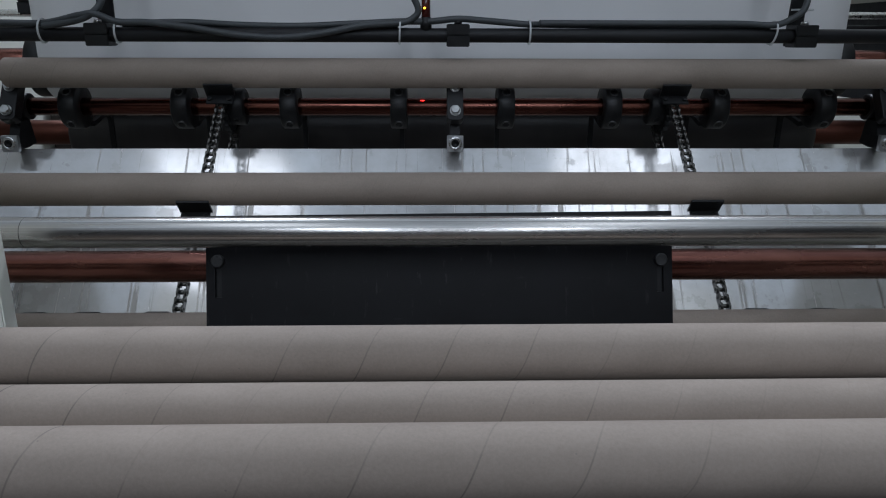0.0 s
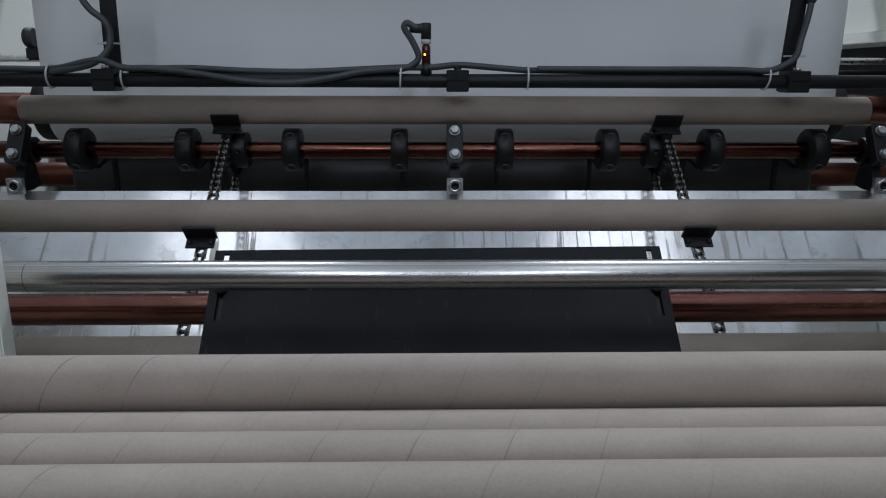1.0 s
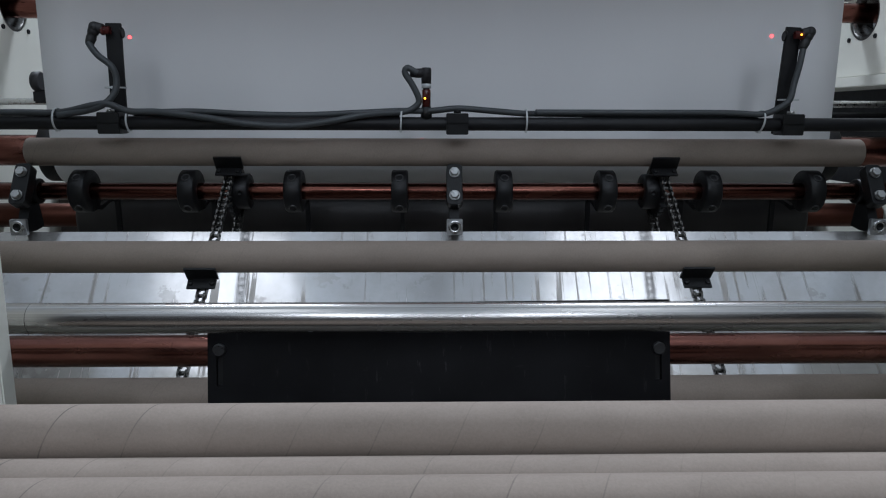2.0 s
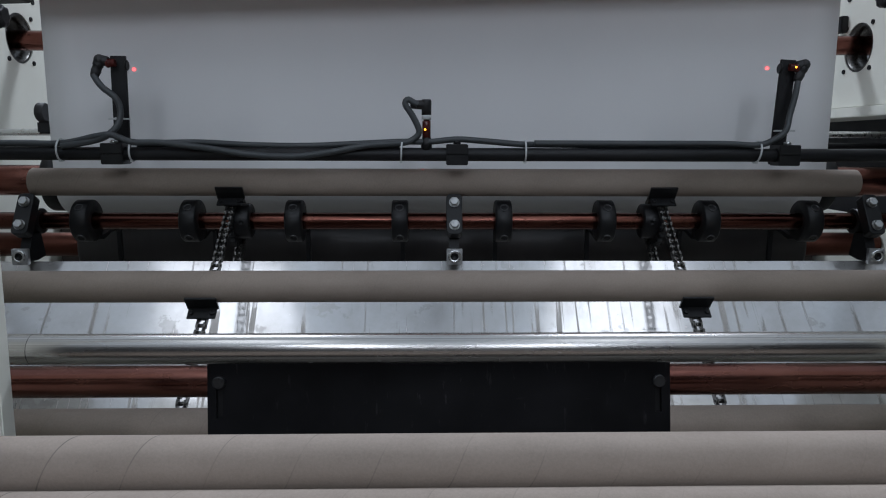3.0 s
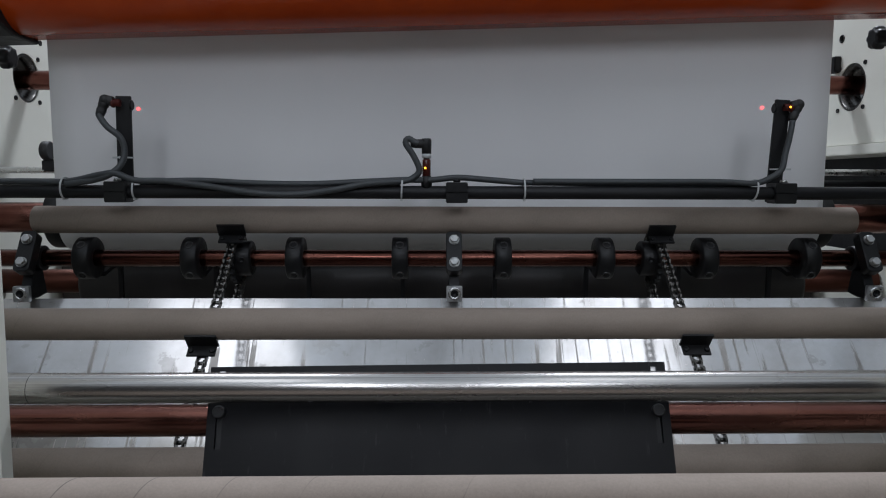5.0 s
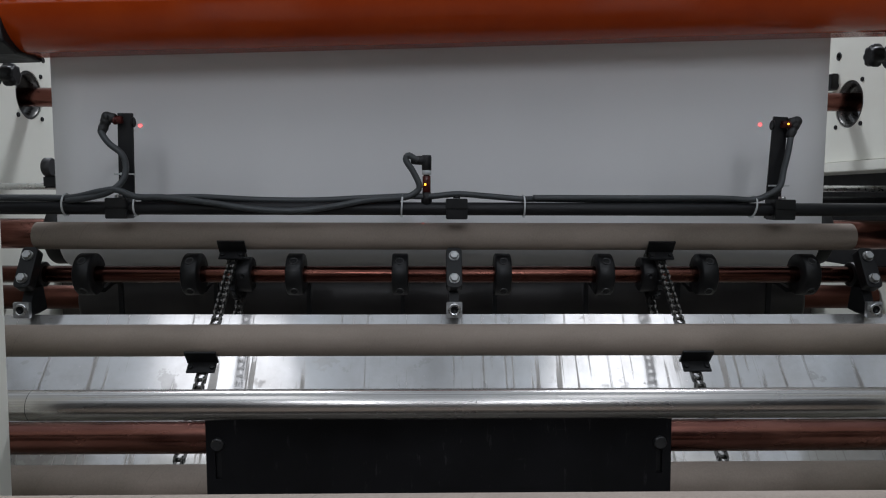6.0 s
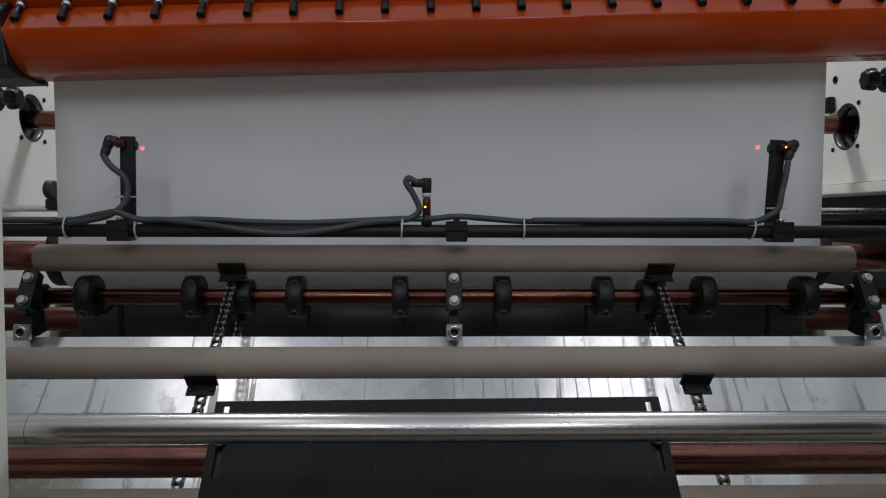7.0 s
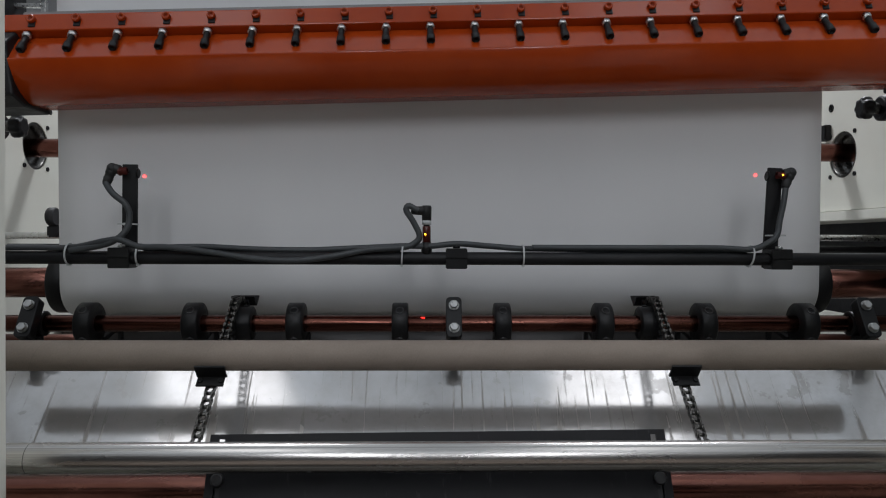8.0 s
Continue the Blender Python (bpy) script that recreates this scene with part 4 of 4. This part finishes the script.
# ---- orange perforator housing ----
def perforator_housing():
    """Curved enamelled housing with a clamping bar, locknut screws and cap screws; it sits slightly skew."""
    t = thing("perforator_housing", -0.002, 1.30, 0.3495, "orange enamelled perforator housing with a row of black screws", "machine housing")
    t.matrix_basis = t.matrix_basis @ pose(0, 0, 0, 0, -1.85, 0) @ Matrix.Diagonal((1.08, 1.0, 1.08, 1.0))
    x0, x1 = -0.700, 0.745
    prof = [(0.022, 0.018)]
    cy, cz, r = 0.046, -0.021, 0.0640
    for k in range(0, 31):
        a = math.radians(181 + k * 3.3)
        prof.append((cy + r * math.cos(a), cz + r * math.sin(a)))
    prof += [(0.10, -0.082), (0.12, -0.072), (0.12, 0.018)]
    bm = bm_new()
    prism(bm, prof, x0, x1, smooth=range(1, 31))
    body = part("body", bm, ORANGE, t)
    bv = body.modifiers.new("edges", "BEVEL")
    bv.width, bv.segments, bv.limit_method, bv.angle_limit = 0.0015, 2, "ANGLE", 0.9
    bm = bm_new()
    prism(bm, [(0.027, 0.0185), (0.013, 0.0285), (0.024, 0.057), (0.10, 0.057), (0.10, 0.0185)], x0 - 0.055, x1 + 0.055)
    bar = part("clamp_bar", bm, ORANGE, t)
    bv = bar.modifiers.new("edges", "BEVEL")
    bv.width, bv.segments, bv.limit_method = 0.0015, 2, "ANGLE"
    bm = bm_new()
    box(bm, ((x0 + x1) / 2, 0.10, 0.068), (x1 - x0, 0.07, 0.012), 0.002)
    part("rear_rail", bm, GREY_PAINT, t, "grey rear rail")
    pitch = 0.0703
    bm = bm_new()
    lathe(bm, [(-0.008, 0.0058), (0.021, 0.0058), (0.022, 0.0074), (0.0350, 0.0076), (0.0365, 0.0064), (0.0365, 0.0042), (0.028, 0.0042), (0.028, 0.0002)], 18)
    screw = mesh_of(bm, "adjusting_screw", BLACK)
    bm = bm_new()
    lathe(bm, [(-0.004, 0.0068), (-0.004, 0.0088), (0.003, 0.0088), (0.004, 0.0070)], 6)
    nut = mesh_of(bm, "locknut", STEEL)
    bm = bm_new()
    lathe(bm, [(-0.004, 0.0072), (0.006, 0.0070), (0.0068, 0.0060), (0.0068, 0.0036), (0.002, 0.0036), (0.002, 0.0002)], 18)
    cap = mesh_of(bm, "cap_screw", ORANGE)
    # black box in place of the shadow in each cap screw's slot
    bm = bm_new()
    box(bm, (0, 0, 0), (0.0105, 0.003, 0.011), 0.0006)
    slot = mesh_of(bm, "shaded_slot", BLACK)
    for k in range(20):
        x = -0.668 + k * pitch
        s = part("adjusting_screw", screw, None, t, "black adjusting screw", m=pose(x, 0.0120, 0.0190) @ pose(0, 0, 0, 50, 0, 0) @ pose(0, 0, 0, 0, 0, -90) @ Matrix.Diagonal((1.0, 0.86, 0.86, 1.0)))
        part("locknut", nut, None, s, "bright locknut")
        part("cap_screw", cap, None, t, "", m=pose(x + 0.005, 0.0185, 0.0465) @ pose(0, 0, 0, -14, 0, 0) @ pose(0, 0, 0, 0, 0, -90) @ Matrix.Scale(0.95, 4))
        part("shaded_slot", slot, None, t, "black box for the shaded slot under the cap screw", m=pose(x + 0.006, 0.0168, 0.0390) @ pose(0, 0, 0, -25.6))
    for a, b in ((x0 - 0.06, x0 + 0.014), (x1 - 0.002, x1 + 0.06)):
        bm = bm_new()
        vs = prism(bm, [(-0.019, -0.078), (-0.019, 0.004), (0.02, 0.03), (0.10, 0.03), (0.10, -0.090), (0.02, -0.090)], a, b)
        for v in vs:
            if a < 0 and v.co.x > a + 0.01 and v.co.z < -0.05:
                v.co.x += 0.010
        e = part("end_cap", bm, BLACK_PAINT, t, "black end cap")
        bv = e.modifiers.new("edges", "BEVEL")
        bv.width, bv.segments, bv.limit_method = 0.004, 2, "ANGLE"


perforator_housing()


# ---- cross rods and rear parts beside the web ----
def cross_rod(name, y, z, r, material, label):
    t = thing(name, 0, y, z, label, "rod", "cross rods")
    bm = bm_new()
    rod(bm, -0.90, 0.98, r, 24)
    part("rod", bm, material, t)


cross_rod("cross_rod", 1.52, 0.0110, 0.0065, STEEL, "thin grey steel cross rod beside the paper")
cross_rod("cross_rod", 1.56, -0.012, 0.007, BLACK_PAINT, "thin black cross rod beside the paper")


def upper_roller():
    t = thing("spreader_shaft", 0, 1.670, 0.204, "copper-toned shaft running in the frame's bearing holes", "shaft")
    for a, b in ((-0.97, -0.690), (0.675, 0.95)):
        bm = bm_new()
        rod(bm, a, b, 0.0205, 32)
        part("shaft_end", bm, COPPER, t)
    bm = bm_new()
    rod(bm, -0.690, 0.675, 0.012, 24)
    part("core_shaft", bm, COPPER, t)


def tensioner(x, side):
    t = thing("rod_holder", x, 1.50, 0.03, "black rod holder with a round tension wheel", "bracket", "rod holders")
    bm = bm_new()
    lathe(bm, [(-0.008, 0.016), (-0.006, 0.018), (0.006, 0.018), (0.008, 0.016)], 28, pose(0, 0, 0.018))
    part("wheel", bm, RUBBER, t)
    bm = bm_new()
    box(bm, (0, 0.01, -0.010), (0.026, 0.02, 0.024), 0.003)
    part("bracket", bm, BLACK_PAINT, t)


tensioner(-0.778, -1)


# Added box, no known part: its dark colour stands in for shade behind the drum.
def dark_backing():
    t = thing("dark_backing", 0, 1.80, -0.34, "dark brown box added to darken the gap behind the winding drum", "beam")
    bm = bm_new()
    box(bm, (-0.0105, 0, 0), (1.77, 0.08, 0.32), 0.004)
    part("beam", bm, BACKING_BROWN, t)
    for x in (-0.78, -0.765, -0.75, -0.735):
        bm = bm_new()
        box(bm, (x, -0.043, 0.02), (0.004, 0.006, 0.10), 0.001)
        part("comb_tooth", bm, ALU, t, "pale metal comb tooth")


dark_backing()


def guard_window():
    t = thing("guard_window", -0.88, 1.60, 0.44, "clear guard window in a grey metal frame on the side frame", "guard")
    for x, z, sx, sz, turn in ((0.034, 0.09, 0.010, 0.18, 0), (-0.012, 0.052, 0.082, 0.008, 0), (0.006, 0.074, 0.060, 0.006, 24)):
        bm = bm_new()
        box(bm, (0, 0, 0), (sx, 0.012, sz), 0.001)
        part("frame_bar", bm, STEEL, t, m=pose(x, 0, z, 0, turn, 0))
    bm = bm_new()
    box(bm, (-0.050, 0, 0.08), (0.050, 0.09, 0.16), 0.006)
    part("motor_box", bm, BLACK_PAINT, t, "dark motor box")


guard_window()


# ---- what moves ----
def motions():
    for ob, s0 in MOVING:
        rows = []
        for t, d in TRAVEL:
            p, tilt = on_chain(s0 + d)
            rows.append((t, pose(0, p.y, p.z, tilt)))
        walk(ob, rows)
    for t, wheel in SPROCKETS:
        base = t.matrix_basis.copy()
        walk(t, [(a, base @ pose(0, 0, 0, -math.degrees(d / wheel))) for a, d in TRAVEL])
    # cores on the chains, each resting against its carrier's flange
    def on_carrier(s0, d):
        p, tilt = on_chain(s0 + d)
        f = Vector((0, math.cos(math.radians(tilt)), math.sin(math.radians(tilt))))
        s = s0 + d
        for k in range(400):
            s += 0.0002
            q, lean = on_chain(s)
            c = q + Vector((0, -math.sin(math.radians(lean)), math.cos(math.radians(lean)))) * 0.024
            if (c - p).dot(f) >= 0.0278:
                break
        return pose(CORE_X, c.y, LEVEL + c.z)
    walk(core_mid, [(a, on_carrier(0.0, d)) for a, d in TRAVEL])
    walk(core_low, [(0.0, pose(CORE_X, 0.950, LEVEL - 0.384, -30)), (0.15, pose(CORE_X, 0.950, LEVEL - 0.3755, -20)), (0.3, pose(CORE_X, 0.950, LEVEL - 0.3670, -10)), (0.6, pose(CORE_X, 0.950, LEVEL - 0.359))]
         + [(a, pose(CORE_X, 0.950 + d * ALONG.y, LEVEL - 0.359 + d * ALONG.z)) for a, d in TRAVEL if a > 7])
    rows = [(a, on_carrier(0.231, d)) for a, d in TRAVEL if a < 7.1]
    rows += [(7.2, pose(CORE_X, 1.336, LEVEL - 0.0790, -14)), (7.3, pose(CORE_X, 1.378, LEVEL - 0.092, -70)), (7.4, pose(CORE_X, 1.385, LEVEL - 0.155, -120)),
             (7.5, pose(CORE_X, 1.388, LEVEL - 0.235, -170)), (7.6, pose(CORE_X, 1.388, LEVEL - 0.262, -190)), (8.0, pose(CORE_X, 1.388, LEVEL - 0.262, -190))]
    walk(core_top, rows)
    # cores that settle in the tray
    walk(near_a, [(0.0, pose(-0.02, 0.645, LEVEL - 0.2755, 0)), (0.15, pose(-0.02, 0.645, LEVEL - 0.272, 25)), (0.3, pose(-0.02, 0.645, LEVEL - 0.2646, 55)), (0.6, pose(-0.02, 0.645, LEVEL - 0.264, 60)),
                  (0.9, pose(-0.02, 0.645, LEVEL - 0.2596, 60)), (1.05, pose(-0.02, 0.645, LEVEL - 0.2650, 58)), (1.2, pose(-0.02, 0.645, LEVEL - 0.2690, 56)), (1.5, pose(-0.02, 0.645, LEVEL - 0.268, 56)), (3.5, pose(-0.02, 0.645, LEVEL - 0.2656, 56)), (3.8, pose(-0.02, 0.645, LEVEL - 0.2640, 56)),
                  (4.0, pose(-0.02, 0.645, LEVEL - 0.2625, 56)), (4.2, pose(-0.02, 0.645, LEVEL - 0.2630, 56)), (4.4, pose(-0.02, 0.645, LEVEL - 0.2670, 56)), (4.6, pose(-0.02, 0.645, LEVEL - 0.2675, 56)),
                  (6.8, pose(-0.02, 0.645, LEVEL - 0.2675, 56)), (7.15, pose(-0.02, 0.645, LEVEL - 0.2628, 56)), (7.5, pose(-0.02, 0.645, LEVEL - 0.2672, 56)), (8.0, pose(-0.02, 0.645, LEVEL - 0.2675, 56))])
    walk(near_b, [(0.0, pose(0.01, 0.602, LEVEL - 0.3045)), (0.4, pose(0.01, 0.603, LEVEL - 0.299)), (0.8, pose(0.01, 0.604, LEVEL - 0.2905)), (1.2, pose(0.01, 0.6055, LEVEL - 0.2940)), (8.0, pose(0.01, 0.6055, LEVEL - 0.2940))])
    walk(near_c, [(0.0, pose(-0.01, 0.545, LEVEL - 0.318)), (0.35, pose(-0.01, 0.546, LEVEL - 0.312, -5)), (0.5, pose(-0.01, 0.547, LEVEL - 0.305, -15)), (0.7, pose(-0.01, 0.549, LEVEL - 0.288, -38)),
                  (0.9, pose(-0.01, 0.549, LEVEL - 0.280, -50)), (8.0, pose(-0.01, 0.549, LEVEL - 0.280, -50))])
    walk(near_d, [(0.0, pose(0.015, 0.478, LEVEL - 0.268)), (0.6, pose(0.015, 0.478, LEVEL - 0.266)), (0.9, pose(0.015, 0.478, LEVEL - 0.2630, 5)), (8.0, pose(0.015, 0.478, LEVEL - 0.263, 5))])
    # the flap rocks on its shaft
    swing = [(0.0, 17), (0.25, 31), (0.5, 40), (0.75, 44.5), (1.0, 44.5), (1.25, 38), (1.5, 29), (2.0, 11), (2.5, -1), (2.8, 1), (3.0, 8), (3.25, 20), (3.5, 33), (3.75, 42), (4.0, 45), (4.25, 44), (4.5, 39.5),
             (5.0, 23), (5.5, 4), (5.8, -1), (6.0, 0), (6.25, 9), (6.5, 20), (6.75, 32), (7.0, 41), (7.25, 44.5), (7.5, 42), (7.75, 35), (8.0, 26)]
    base = flap.matrix_basis.copy()
    walk(flap, [(t, base @ pose(0, 0, 0, -a)) for t, a in swing])


upper_roller()
motions()
